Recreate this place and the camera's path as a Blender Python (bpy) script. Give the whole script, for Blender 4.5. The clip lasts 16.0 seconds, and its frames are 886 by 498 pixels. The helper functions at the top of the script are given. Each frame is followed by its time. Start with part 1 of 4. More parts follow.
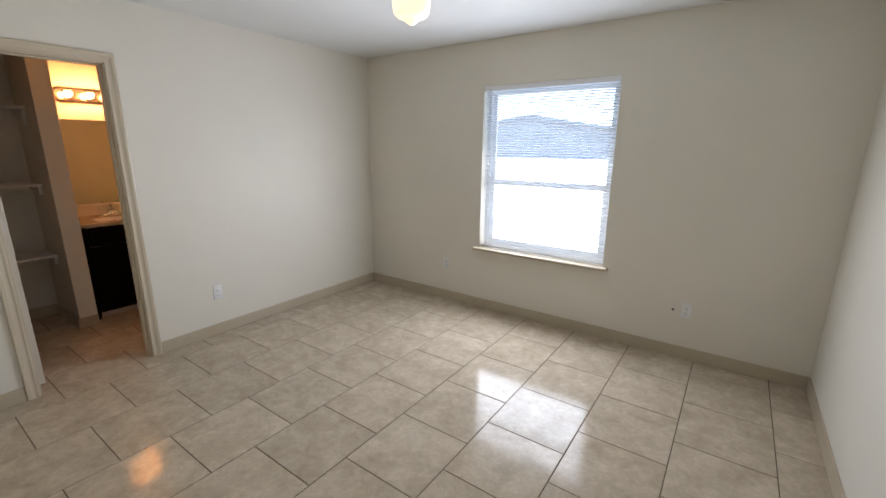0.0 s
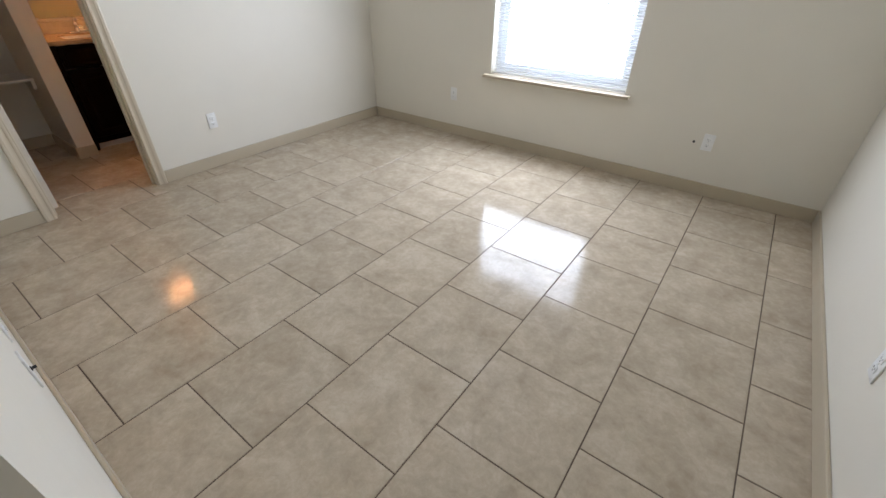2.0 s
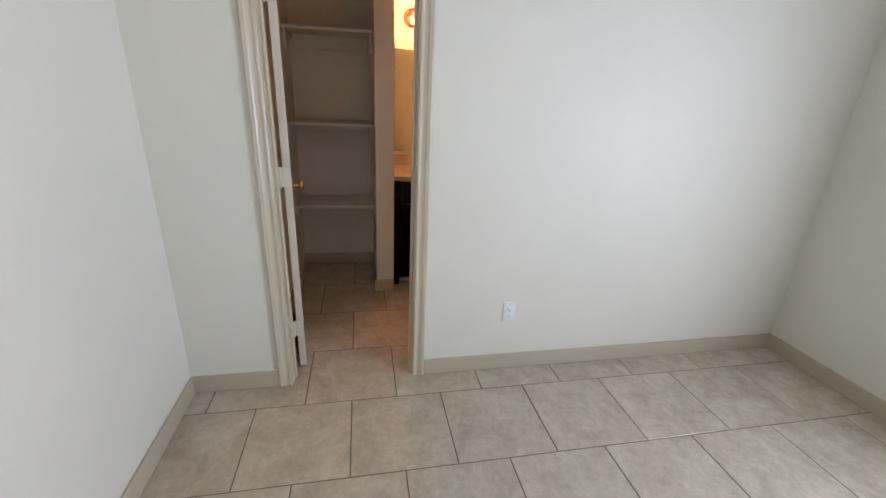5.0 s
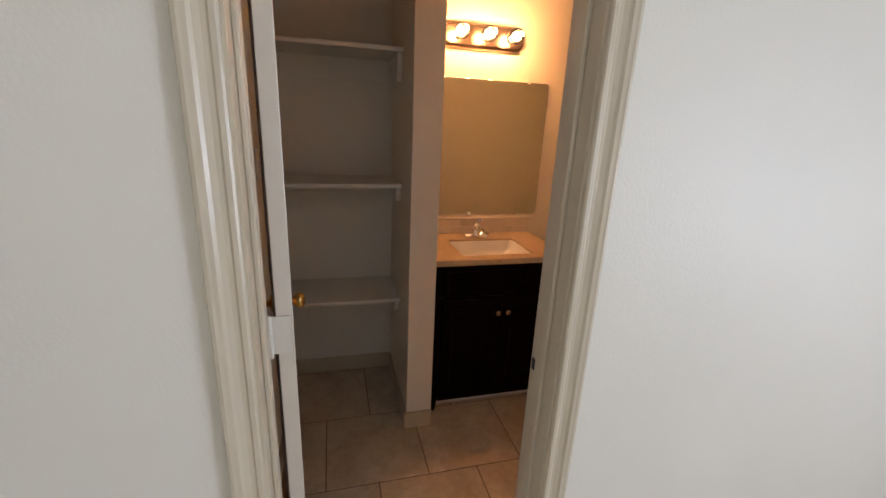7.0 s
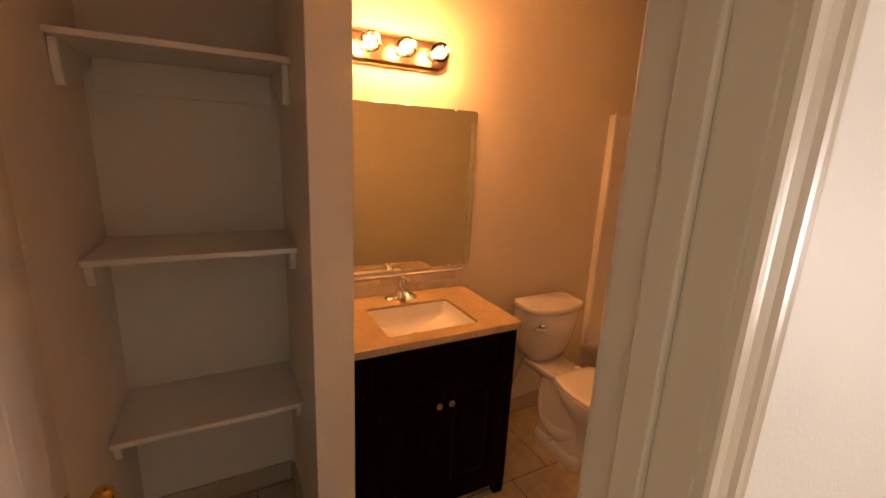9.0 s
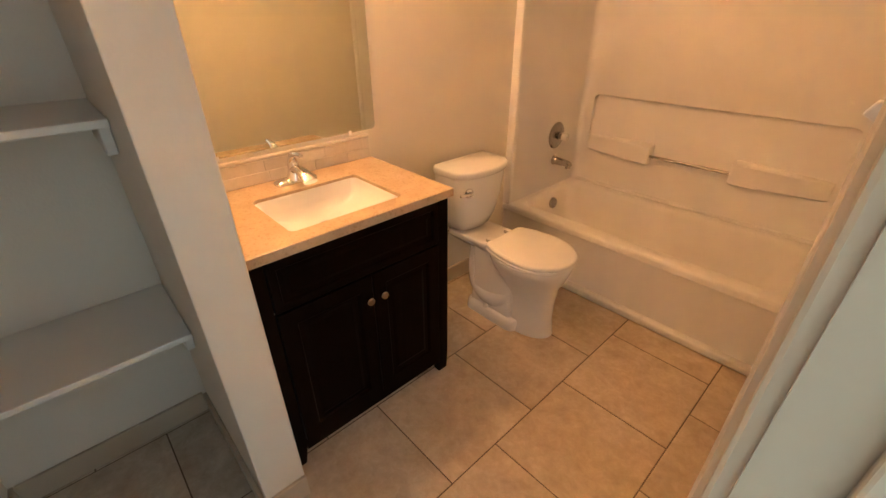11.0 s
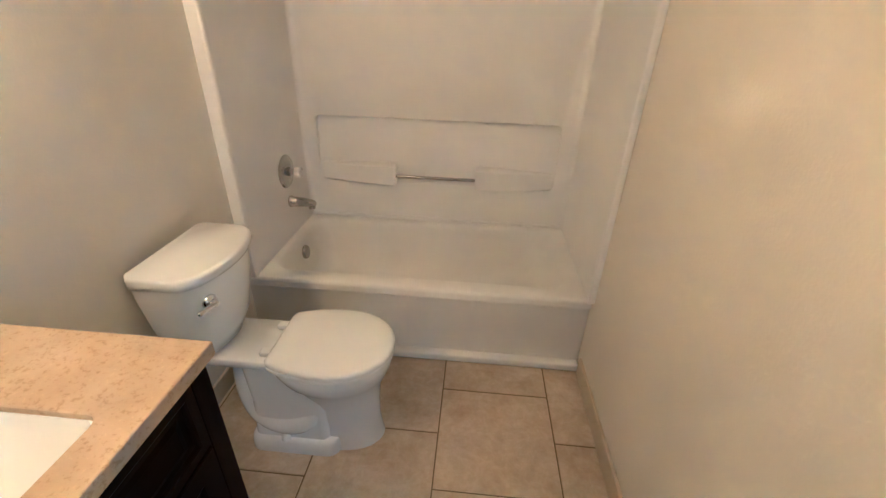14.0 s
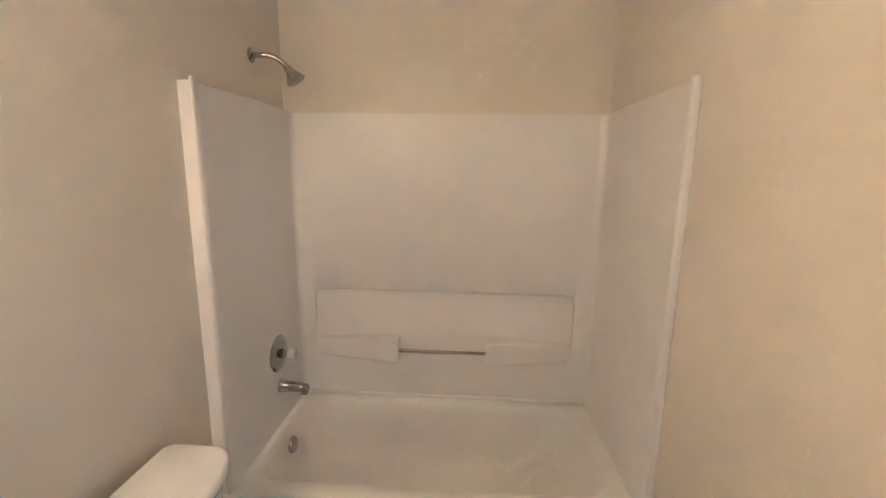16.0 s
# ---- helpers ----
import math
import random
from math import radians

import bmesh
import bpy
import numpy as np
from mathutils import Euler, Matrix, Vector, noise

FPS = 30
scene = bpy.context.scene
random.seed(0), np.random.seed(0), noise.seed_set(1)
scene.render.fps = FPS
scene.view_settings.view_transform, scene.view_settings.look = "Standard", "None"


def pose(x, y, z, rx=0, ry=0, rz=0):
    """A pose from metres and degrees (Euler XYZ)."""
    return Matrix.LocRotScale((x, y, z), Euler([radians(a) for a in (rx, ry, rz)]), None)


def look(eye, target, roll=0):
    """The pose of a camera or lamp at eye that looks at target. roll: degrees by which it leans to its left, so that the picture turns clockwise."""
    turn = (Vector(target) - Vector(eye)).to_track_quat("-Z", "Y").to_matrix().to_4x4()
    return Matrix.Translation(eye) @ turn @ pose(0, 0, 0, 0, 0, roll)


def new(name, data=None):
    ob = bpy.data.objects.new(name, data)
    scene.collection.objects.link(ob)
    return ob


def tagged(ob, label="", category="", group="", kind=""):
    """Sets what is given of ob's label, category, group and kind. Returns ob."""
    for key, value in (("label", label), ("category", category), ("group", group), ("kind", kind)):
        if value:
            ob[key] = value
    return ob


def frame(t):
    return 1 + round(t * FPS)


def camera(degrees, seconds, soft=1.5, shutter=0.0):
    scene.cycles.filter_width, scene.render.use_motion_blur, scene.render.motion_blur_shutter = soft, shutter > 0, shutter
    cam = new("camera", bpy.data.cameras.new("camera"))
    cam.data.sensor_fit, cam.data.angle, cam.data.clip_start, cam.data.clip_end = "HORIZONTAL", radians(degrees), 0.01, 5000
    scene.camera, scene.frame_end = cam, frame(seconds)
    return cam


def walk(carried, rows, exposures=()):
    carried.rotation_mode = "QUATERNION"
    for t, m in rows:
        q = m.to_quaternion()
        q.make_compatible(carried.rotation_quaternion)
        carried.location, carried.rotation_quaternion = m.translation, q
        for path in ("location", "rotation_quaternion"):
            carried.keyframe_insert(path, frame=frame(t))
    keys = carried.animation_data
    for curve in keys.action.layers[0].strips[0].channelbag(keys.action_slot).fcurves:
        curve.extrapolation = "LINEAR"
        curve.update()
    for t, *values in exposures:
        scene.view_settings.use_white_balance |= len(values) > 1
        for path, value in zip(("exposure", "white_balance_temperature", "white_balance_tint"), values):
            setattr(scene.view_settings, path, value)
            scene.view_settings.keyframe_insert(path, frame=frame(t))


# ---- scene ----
cam = camera(93.6, 16.0)
PATH = [
    (0, (3.41, -3.417, 1.543), (2.292, -1.828, 1.069), 0.5),
    (0.5, (3.41, -3.416, 1.478), (2.347, -1.866, 0.796), 0.4),
    (1, (3.41, -3.409, 1.431), (2.415, -1.922, 0.538), 0.2),
    (1.5, (3.418, -3.404, 1.392), (2.466, -1.993, 0.343), 0.3),
    (2, (3.409, -3.38, 1.37), (2.431, -2.04, 0.253), 0.7),
    (2.5, (3.286, -3.27, 1.38), (2.178, -2.01, 0.292), 1.3),
    (3, (3.115, -3.121, 1.393), (1.819, -1.984, 0.38), 2.1),
    (3.5, (2.897, -2.894, 1.439), (1.359, -2.028, 0.498), 2.2),
    (4, (2.61, -2.776, 1.435), (0.911, -2.133, 0.598), 3.5),
    (4.5, (2.278, -2.656, 1.469), (0.49, -2.165, 0.719), 3.3),
    (4.7, (2.122, -2.586, 1.463), (0.297, -2.193, 0.744), 3.0),
    (6.9, (0.774, -2.812, 1.492), (-1.087, -2.365, 0.911), 2.6),
    (7, (0.727, -2.823, 1.509), (-1.122, -2.318, 0.937), 2.6),
    (7.5, (0.544, -2.814, 1.56), (-1.255, -2.092, 1.067), 2.4),
    (8, (0.363, -2.758, 1.583), (-1.419, -1.934, 1.2), 2.4),
    (8.5, (0.273, -2.726, 1.587), (-1.487, -1.847, 1.226), 2.5),
    (9, (0.174, -2.706, 1.572), (-1.544, -1.792, 1.11), 2.6),
    (9.2, (0.142, -2.697, 1.565), (-1.554, -1.778, 1.038), 2.6),
    (11.3, (-0.157, -2.57, 1.41), (-1.307, -1.298, 0.38), 0.1),
    (11.5, (-0.177, -2.555, 1.413), (-1.226, -1.209, 0.37), 0.7),
    (12, (-0.281, -2.508, 1.409), (-1.02, -1.008, 0.312), 2.2),
    (12.5, (-0.371, -2.468, 1.394), (-0.882, -0.899, 0.263), 2.6),
    (13, (-0.454, -2.391, 1.386), (-0.838, -0.769, 0.282), 1.9),
    (13.5, (-0.562, -2.268, 1.395), (-0.813, -0.576, 0.359), 1.8),
    (14, (-0.66, -2.174, 1.409), (-0.784, -0.422, 0.454), 1.9),
    (14.5, (-0.755, -2.1, 1.429), (-0.802, -0.278, 0.605), 1.8),
    (15, (-0.782, -2.062, 1.488), (-0.812, -0.177, 0.82), 1.6),
    (15.5, (-0.768, -2.036, 1.541), (-0.838, -0.1, 1.043), 1.0),
    (16, (-0.762, -1.949, 1.556), (-0.873, 0.013, 1.185), 0.8),
]
EXPOSURES = [(0, 3.2, 6500, 18), (2.0, 3.55, 6250, 17), (3.5, 3.33, 6050, 16), (4.0, 3.32, 6000, 16), (4.5, 3.62, 5950, 16), (7, 3.54, 6200, 19), (8, 3.66, 6900, 21), (8.5, 3.62, 7200, 26), (9, 3.7, 8600, 33), (9.2, 3.76, 9200, 35),
             (11.3, 4.8, 4800, -2), (12, 4.75, 3900, -10), (12.5, 4.73, 3780, -12), (14.5, 4.76, 3480, -11), (16, 4.62, 3480, -10)]
walk(cam, [(t, look(eye, target, roll)) for t, eye, target, roll in PATH], EXPOSURES)

# ---- world and sun ----
SUN_ELEVATION = 52
world = bpy.data.worlds.new("daylight")
scene.world = world
world.use_nodes = True
wn = world.node_tree.nodes
sky = wn.new("ShaderNodeTexSky")
sky.sky_type = 'NISHITA'
sky.sun_disc = False
sky.sun_elevation = radians(SUN_ELEVATION)
sky.sun_rotation = radians(90)
world.node_tree.links.new(sky.outputs[0], wn["Background"].inputs[0])
wn["Background"].inputs[1].default_value = 0.15
sun_data = bpy.data.lights.new("sun", 'SUN')
sun_data.energy = 4.0
sun_data.angle = radians(0.5)
sun_data.color = (1.0, 0.95, 0.88)
sun = new("sun", sun_data)
sun.matrix_world = look((40, 0, 40 * math.tan(radians(SUN_ELEVATION))), (0, 0.6, 0))

# skylight in the bedroom window: before the blind for the room, behind it for the slats
for depth, low, high, watts, tint in ((0.013, 0.71, 1.212, 6.0, (0.80, 0.90, 1.0)), (0.013, 1.262, 1.51, 5.2, (0.80, 0.90, 1.0)),
                                      (0.088, 0.622, 1.212, 1.15, (0.84, 0.93, 1.0)), (0.088, 1.262, 1.475, 1.15, (0.84, 0.93, 1.0)),
                                      (0.088, 1.475, 2.05, 0.6, (0.66, 0.82, 1.0))):
    win_data = bpy.data.lights.new("window_skylight", 'AREA')
    win_data.shape, win_data.size, win_data.size_y = 'RECTANGLE', 1.1, high - low
    win_data.energy = watts * (high - low)
    win_data.color = tint
    win_light = new("window_skylight", win_data)
    win_light.matrix_world = look((2.018, depth, (low + high) / 2), (2.018, -1.0, (low + high) / 2))


# ---- materials ----
def material(name):
    m = bpy.data.materials.new(name)
    m.use_nodes = True
    nt = m.node_tree
    return m, nt, nt.nodes["Principled BSDF"]


def noise_node(nt, scale, detail=3.0, rough=0.55, vec=None):
    n = nt.nodes.new("ShaderNodeTexNoise")
    n.inputs["Scale"].default_value = scale
    n.inputs["Detail"].default_value = detail
    n.inputs["Roughness"].default_value = rough
    if vec is not None:
        nt.links.new(vec, n.inputs["Vector"])
    return n


def ramp_node(nt, fac, stops):
    r = nt.nodes.new("ShaderNodeValToRGB")
    while len(r.color_ramp.elements) < len(stops):
        r.color_ramp.elements.new(0.5)
    for e, (p, c) in zip(r.color_ramp.elements, stops):
        e.position, e.color = p, (*c, 1)
    nt.links.new(fac, r.inputs[0])
    return r


def bump_node(nt, height, strength, distance, bsdf, normal=None):
    b = nt.nodes.new("ShaderNodeBump")
    b.inputs["Strength"].default_value = strength
    b.inputs["Distance"].default_value = distance
    nt.links.new(height, b.inputs["Height"])
    if normal is not None:
        nt.links.new(normal, b.inputs["Normal"])
    nt.links.new(b.outputs[0], bsdf.inputs["Normal"])
    return b


def position(nt):
    return nt.nodes.new("ShaderNodeNewGeometry").outputs["Position"]


def painted(name, colour, rough, fine=220.0, relief=0.0004, spread=0.05, spec=0.5):
    """Painted surface: broad uneven tone, fine orange-peel relief."""
    m, nt, b = material(name)
    pos = position(nt)
    big = noise_node(nt, 1.3, 4, 0.6, pos)
    lo = tuple(c * (1 - spread) for c in colour)
    hi = tuple(min(1, c * (1 + spread * 0.6)) for c in colour)
    r = ramp_node(nt, big.outputs[0], [(0.3, lo), (0.7, hi)])
    nt.links.new(r.outputs[0], b.inputs["Base Color"])
    mid = noise_node(nt, 9, 3, 0.6, pos)
    rr = nt.nodes.new("ShaderNodeMapRange")
    rr.inputs[3].default_value, rr.inputs[4].default_value = rough - 0.07, rough + 0.07
    nt.links.new(mid.outputs[0], rr.inputs[0])
    nt.links.new(rr.outputs[0], b.inputs["Roughness"])
    b.inputs["Specular IOR Level"].default_value = spec
    f = noise_node(nt, fine, 2, 0.5, pos)
    bump_node(nt, f.outputs[0], 1.0, relief, b)
    return m


def glossy(name, colour, rough, metal=0.0, spread=0.04, scale=6.0, coat=0.0, relief=0.0, fine=60.0):
    m, nt, b = material(name)
    pos = position(nt)
    n = noise_node(nt, scale, 4, 0.6, pos)
    lo = tuple(c * (1 - spread) for c in colour)
    hi = tuple(min(1, c * (1 + spread)) for c in colour)
    r = ramp_node(nt, n.outputs[0], [(0.35, lo), (0.65, hi)])
    nt.links.new(r.outputs[0], b.inputs["Base Color"])
    rr = nt.nodes.new("ShaderNodeMapRange")
    rr.inputs[3].default_value, rr.inputs[4].default_value = max(0.02, rough * 0.7), rough * 1.3
    n2 = noise_node(nt, scale * 4, 3, 0.6, pos)
    nt.links.new(n2.outputs[0], rr.inputs[0])
    nt.links.new(rr.outputs[0], b.inputs["Roughness"])
    b.inputs["Metallic"].default_value = metal
    b.inputs["Coat Weight"].default_value = coat
    if relief:
        f = noise_node(nt, fine, 2, 0.5, pos)
        bump_node(nt, f.outputs[0], 1.0, relief, b)
    return m


WALL = painted("wall_paint", (0.75, 0.71, 0.618), 0.5, 130, 0.0005, 0.03, 0.35)
CEIL = painted("ceiling_paint", (0.76, 0.76, 0.74), 0.8, 90, 0.0015, 0.03, 0.2)
BASE = painted("baseboard_paint", (0.50, 0.425, 0.31), 0.34, 60, 0.0003, 0.08)
TRIM = painted("trim_paint", (0.58, 0.50, 0.375), 0.32, 60, 0.0003, 0.06)
DOOR = painted("door_paint", (0.60, 0.53, 0.43), 0.35, 60, 0.0004, 0.05)
SHELF = painted("shelf_paint", (0.74, 0.72, 0.66), 0.4, 80, 0.0003, 0.05)
WHITE = glossy("white_plastic", (0.80, 0.80, 0.78), 0.3)
VINYL = glossy("white_vinyl", (0.80, 0.81, 0.82), 0.35)
ACRYLIC = glossy("white_fibreglass", (0.80, 0.79, 0.775), 0.36, spread=0.02, scale=3)
PORCELAIN = glossy("porcelain", (0.78, 0.795, 0.81), 0.07, spread=0.015, coat=0.3)
SEAT = glossy("seat_plastic", (0.79, 0.80, 0.805), 0.2, spread=0.015)
CHROME = glossy("chrome", (0.78, 0.78, 0.78), 0.09, 1.0, 0.05, 20)
NICKEL = glossy("brushed_nickel", (0.62, 0.58, 0.52), 0.28, 1.0, 0.06, 40)
FIXTURE = glossy("satin_chrome", (0.42, 0.40, 0.37), 0.14, 1.0, 0.08, 25)
BRASS = glossy("polished_brass", (0.78, 0.52, 0.18), 0.13, 1.0, 0.08, 20)
DARK = glossy("dark_slot", (0.02, 0.02, 0.02), 0.5)
ACRYLIC_KNOB = glossy("clear_acrylic", (0.74, 0.72, 0.69), 0.08, coat=0.6)
PLATE = glossy("aged_nickel", (0.30, 0.24, 0.19), 0.24, 1.0, 0.08, 25)
HINGE = glossy("painted_hinge", (0.62, 0.57, 0.48), 0.4)
CAULK = painted("caulk", (0.66, 0.63, 0.57), 0.6, 80, 0.0004)


def espresso():
    m, nt, b = material("espresso_wood")
    pos = position(nt)
    mp = nt.nodes.new("ShaderNodeMapping")
    mp.inputs["Scale"].default_value = (30, 30, 2.2)
    nt.links.new(pos, mp.inputs[0])
    n = noise_node(nt, 2.0, 6, 0.65, mp.outputs[0])
    r = ramp_node(nt, n.outputs[0], [(0.3, (0.003, 0.0013, 0.0006)), (0.7, (0.0068, 0.003, 0.0014))])
    nt.links.new(r.outputs[0], b.inputs["Base Color"])
    b.inputs["Roughness"].default_value = 0.5
    b.inputs["Specular IOR Level"].default_value = 0.05
    bump_node(nt, n.outputs[0], 0.4, 0.0005, b)
    return m


def granite():
    m, nt, b = material("beige_stone_counter")
    pos = position(nt)
    big = noise_node(nt, 7, 5, 0.65, pos)
    r = ramp_node(nt, big.outputs[0], [(0.3, (0.45, 0.34, 0.215)), (0.7, (0.55, 0.435, 0.295))])
    sp = noise_node(nt, 100, 3, 0.7, pos)
    sr = ramp_node(nt, sp.outputs[0], [(0.35, (0.62, 0.55, 0.45)), (0.45, (1, 1, 1)), (0.62, (1, 1, 1)), (0.72, (1.25, 1.2, 1.1))])
    mx = nt.nodes.new("ShaderNodeMix")
    mx.data_type, mx.blend_type = 'RGBA', 'MULTIPLY'
    mx.inputs[0].default_value = 0.55
    nt.links.new(r.outputs[0], mx.inputs[6])
    nt.links.new(sr.outputs[0], mx.inputs[7])
    nt.links.new(mx.outputs[2], b.inputs["Base Color"])
    b.inputs["Roughness"].default_value = 0.2
    return m


def stone_piece(name, stops, rough, scale, gloss_spread=0.06, shift=0.16, coat=0.0, relief=0.0006):
    """Mottled ceramic or stone piece; each piece has its own tone and its own stretch of the pattern."""
    m, nt, b = material(name)
    pos = position(nt)
    info = nt.nodes.new("ShaderNodeObjectInfo")
    mul = nt.nodes.new("ShaderNodeVectorMath")
    mul.operation = 'SCALE'
    mul.inputs[0].default_value = (37.0, 19.0, 5.0)
    nt.links.new(info.outputs["Random"], mul.inputs[3])
    add = nt.nodes.new("ShaderNodeVectorMath")
    nt.links.new(pos, add.inputs[0])
    nt.links.new(mul.outputs[0], add.inputs[1])
    v = add.outputs[0]
    n = noise_node(nt, scale, 7, 0.66, v)
    n.inputs["Distortion"].default_value = 0.4
    fine = noise_node(nt, scale * 4.5, 6, 0.7, v)
    fine.inputs["Distortion"].default_value = 0.5
    both = nt.nodes.new("ShaderNodeMix")
    both.inputs[0].default_value = 0.38
    nt.links.new(n.outputs[0], both.inputs[2])
    nt.links.new(fine.outputs[0], both.inputs[3])
    r = ramp_node(nt, both.outputs[0], stops)
    tone = nt.nodes.new("ShaderNodeMapRange")
    tone.inputs[3].default_value, tone.inputs[4].default_value = 1 - shift / 2, 1 + shift / 2
    nt.links.new(info.outputs["Random"], tone.inputs[0])
    mx = nt.nodes.new("ShaderNodeVectorMath")
    mx.operation = 'SCALE'
    nt.links.new(r.outputs[0], mx.inputs[0])
    nt.links.new(tone.outputs[0], mx.inputs[3])
    nt.links.new(mx.outputs[0], b.inputs["Base Color"])
    rr = nt.nodes.new("ShaderNodeMapRange")
    rr.inputs[3].default_value, rr.inputs[4].default_value = rough - gloss_spread, rough + gloss_spread
    n2 = noise_node(nt, scale * 3, 4, 0.6, v)
    nt.links.new(n2.outputs[0], rr.inputs[0])
    nt.links.new(rr.outputs[0], b.inputs["Roughness"])
    b.inputs["Coat Weight"].default_value = coat
    b.inputs["Specular IOR Level"].default_value = 0.21
    w = noise_node(nt, 16, 2, 0.5, v)
    bump_node(nt, w.outputs[0], 0.5, relief, b)
    return m


WOOD = espresso()
STONE = granite()
TILE = stone_piece("floor_tile", [(0.35, (0.395, 0.32, 0.233)), (0.5, (0.49, 0.409, 0.307)), (0.65, (0.60, 0.517, 0.405))], 0.125, 6.5, 0.03, 0.09)
SPLASH = stone_piece("splash_stone", [(0.3, (0.58, 0.53, 0.46)), (0.7, (0.70, 0.65, 0.58))], 0.3, 14, shift=0.13)
GROUT = painted("grout", (0.115, 0.08, 0.056), 0.85, 250, 0.0006, 0.2)


def clear_glass(name, tint, gloss=0.08):
    """Thin pane: light goes straight through, with a faint sheen."""
    m, nt, b = material(name)
    nt.nodes.remove(b)
    t = nt.nodes.new("ShaderNodeBsdfTransparent")
    t.inputs[0].default_value = (*tint, 1)
    g = nt.nodes.new("ShaderNodeBsdfGlossy")
    g.inputs["Roughness"].default_value = 0.02
    fr = nt.nodes.new("ShaderNodeFresnel")
    fr.inputs[0].default_value = 1.45
    mix = nt.nodes.new("ShaderNodeMixShader")
    nt.links.new(fr.outputs[0], mix.inputs[0])
    nt.links.new(t.outputs[0], mix.inputs[1])
    nt.links.new(g.outputs[0], mix.inputs[2])
    nt.links.new(mix.outputs[0], nt.nodes["Material Output"].inputs[0])
    return m


GLASS = clear_glass("window_glass", (0.93, 0.96, 0.96))
BULB_GLASS = clear_glass("bulb_glass", (0.97, 0.95, 0.92))


def mirror_mat():
    m, nt, b = material("mirror_silver")
    b.inputs["Base Color"].default_value = (0.74, 0.79, 0.73, 1)
    b.inputs["Metallic"].default_value = 1
    b.inputs["Roughness"].default_value = 0.015
    return m


MIRROR = mirror_mat()


def emitter(name, colour, strength, base=(0.8, 0.8, 0.8)):
    m, nt, b = material(name)
    b.inputs["Base Color"].default_value = (*base, 1)
    b.inputs["Emission Color"].default_value = (*colour, 1)
    b.inputs["Emission Strength"].default_value = strength
    return m


BULB_WATTS = 24.0
FILAMENT = emitter("lit_filament", (1.0, 0.435, 0.145), BULB_WATTS)
OPAL = emitter("lit_opal_glass", (1.0, 0.70, 0.36), 0.16, (0.8, 0.76, 0.68))


def slat_mat():
    m, nt, b = material("blind_slat_vinyl")
    nt.nodes.remove(b)
    d = nt.nodes.new("ShaderNodeBsdfDiffuse")
    d.inputs[0].default_value = (0.78, 0.79, 0.80, 1)
    t = nt.nodes.new("ShaderNodeBsdfTranslucent")
    t.inputs[0].default_value = (0.75, 0.77, 0.80, 1)
    mix = nt.nodes.new("ShaderNodeMixShader")
    mix.inputs[0].default_value = 0.4
    nt.links.new(d.outputs[0], mix.inputs[1])
    nt.links.new(t.outputs[0], mix.inputs[2])
    nt.links.new(mix.outputs[0], nt.nodes["Material Output"].inputs[0])
    return m


SLAT = slat_mat()
GROUND = painted("pale_concrete_ground", (0.40, 0.38, 0.35), 0.9, 30, 0.002, 0.2)
ROOF = painted("grey_roof", (0.15, 0.165, 0.19), 0.8, 12, 0.01, 0.15)
FACADE = painted("grey_siding", (0.19, 0.21, 0.24), 0.8, 20, 0.004, 0.1)


# ---- mesh helpers ----
def box(bm, a, b, bevel=0.0, segs=2):
    a, b = [min(p, q) for p, q in zip(a, b)], [max(p, q) for p, q in zip(a, b)]
    vs = [bm.verts.new((x, y, z)) for z in (a[2], b[2]) for y in (a[1], b[1]) for x in (a[0], b[0])]
    fs = [bm.faces.new([vs[i] for i in f]) for f in ((0, 2, 3, 1), (4, 5, 7, 6), (0, 1, 5, 4), (2, 6, 7, 3), (0, 4, 6, 2), (1, 3, 7, 5))]
    if bevel:
        es = {e for f in fs for e in f.edges}
        bmesh.ops.bevel(bm, geom=list(es), offset=bevel, segments=segs, affect='EDGES', profile=0.5)
    return bm


def boxes(*items, bevel=0.0, segs=2):
    bm = bmesh.new()
    for a, b in items:
        box(bm, a, b, bevel, segs)
    return bm


def loft(rings, cap0=True, cap1=True, bm=None):
    """Skin over rings of points, all with the same count."""
    bm = bm or bmesh.new()
    rows = [[bm.verts.new(p) for p in r] for r in rings]
    n = len(rows[0])
    for a, b in zip(rows, rows[1:]):
        for i in range(n):
            j = (i + 1) % n
            bm.faces.new((a[i], a[j], b[j], b[i]))
    if cap0:
        bm.faces.new(rows[0][::-1])
    if cap1:
        bm.faces.new(rows[-1])
    return bm


def lathe(profile, origin=(0, 0, 0), axis=(0, 0, 1), n=28, bm=None):
    """Turn (radius, height) pairs round an axis."""
    q = Vector((0, 0, 1)).rotation_difference(Vector(axis))
    o = Vector(origin)
    rings = [[o + q @ Vector((r * math.cos(2 * math.pi * i / n), r * math.sin(2 * math.pi * i / n), h)) for i in range(n)]
             for r, h in ((max(r, 1e-4), h) for r, h in profile)]
    return loft(rings, bm=bm)


def tube(points, radius, n=14, bm=None):
    """Round pipe along points; radius may be a list."""
    pts = [Vector(p) for p in points]
    rad = radius if isinstance(radius, (list, tuple)) else [radius] * len(pts)
    side = None
    rings = []
    for i, p in enumerate(pts):
        d = (pts[min(i + 1, len(pts) - 1)] - pts[max(i - 1, 0)]).normalized()
        if side is None:
            side = d.orthogonal().normalized()
        side = (side - d * side.dot(d)).normalized()
        up = d.cross(side)
        rings.append([p + rad[i] * (math.cos(2 * math.pi * k / n) * side + math.sin(2 * math.pi * k / n) * up) for k in range(n)])
    return loft(rings, bm=bm)


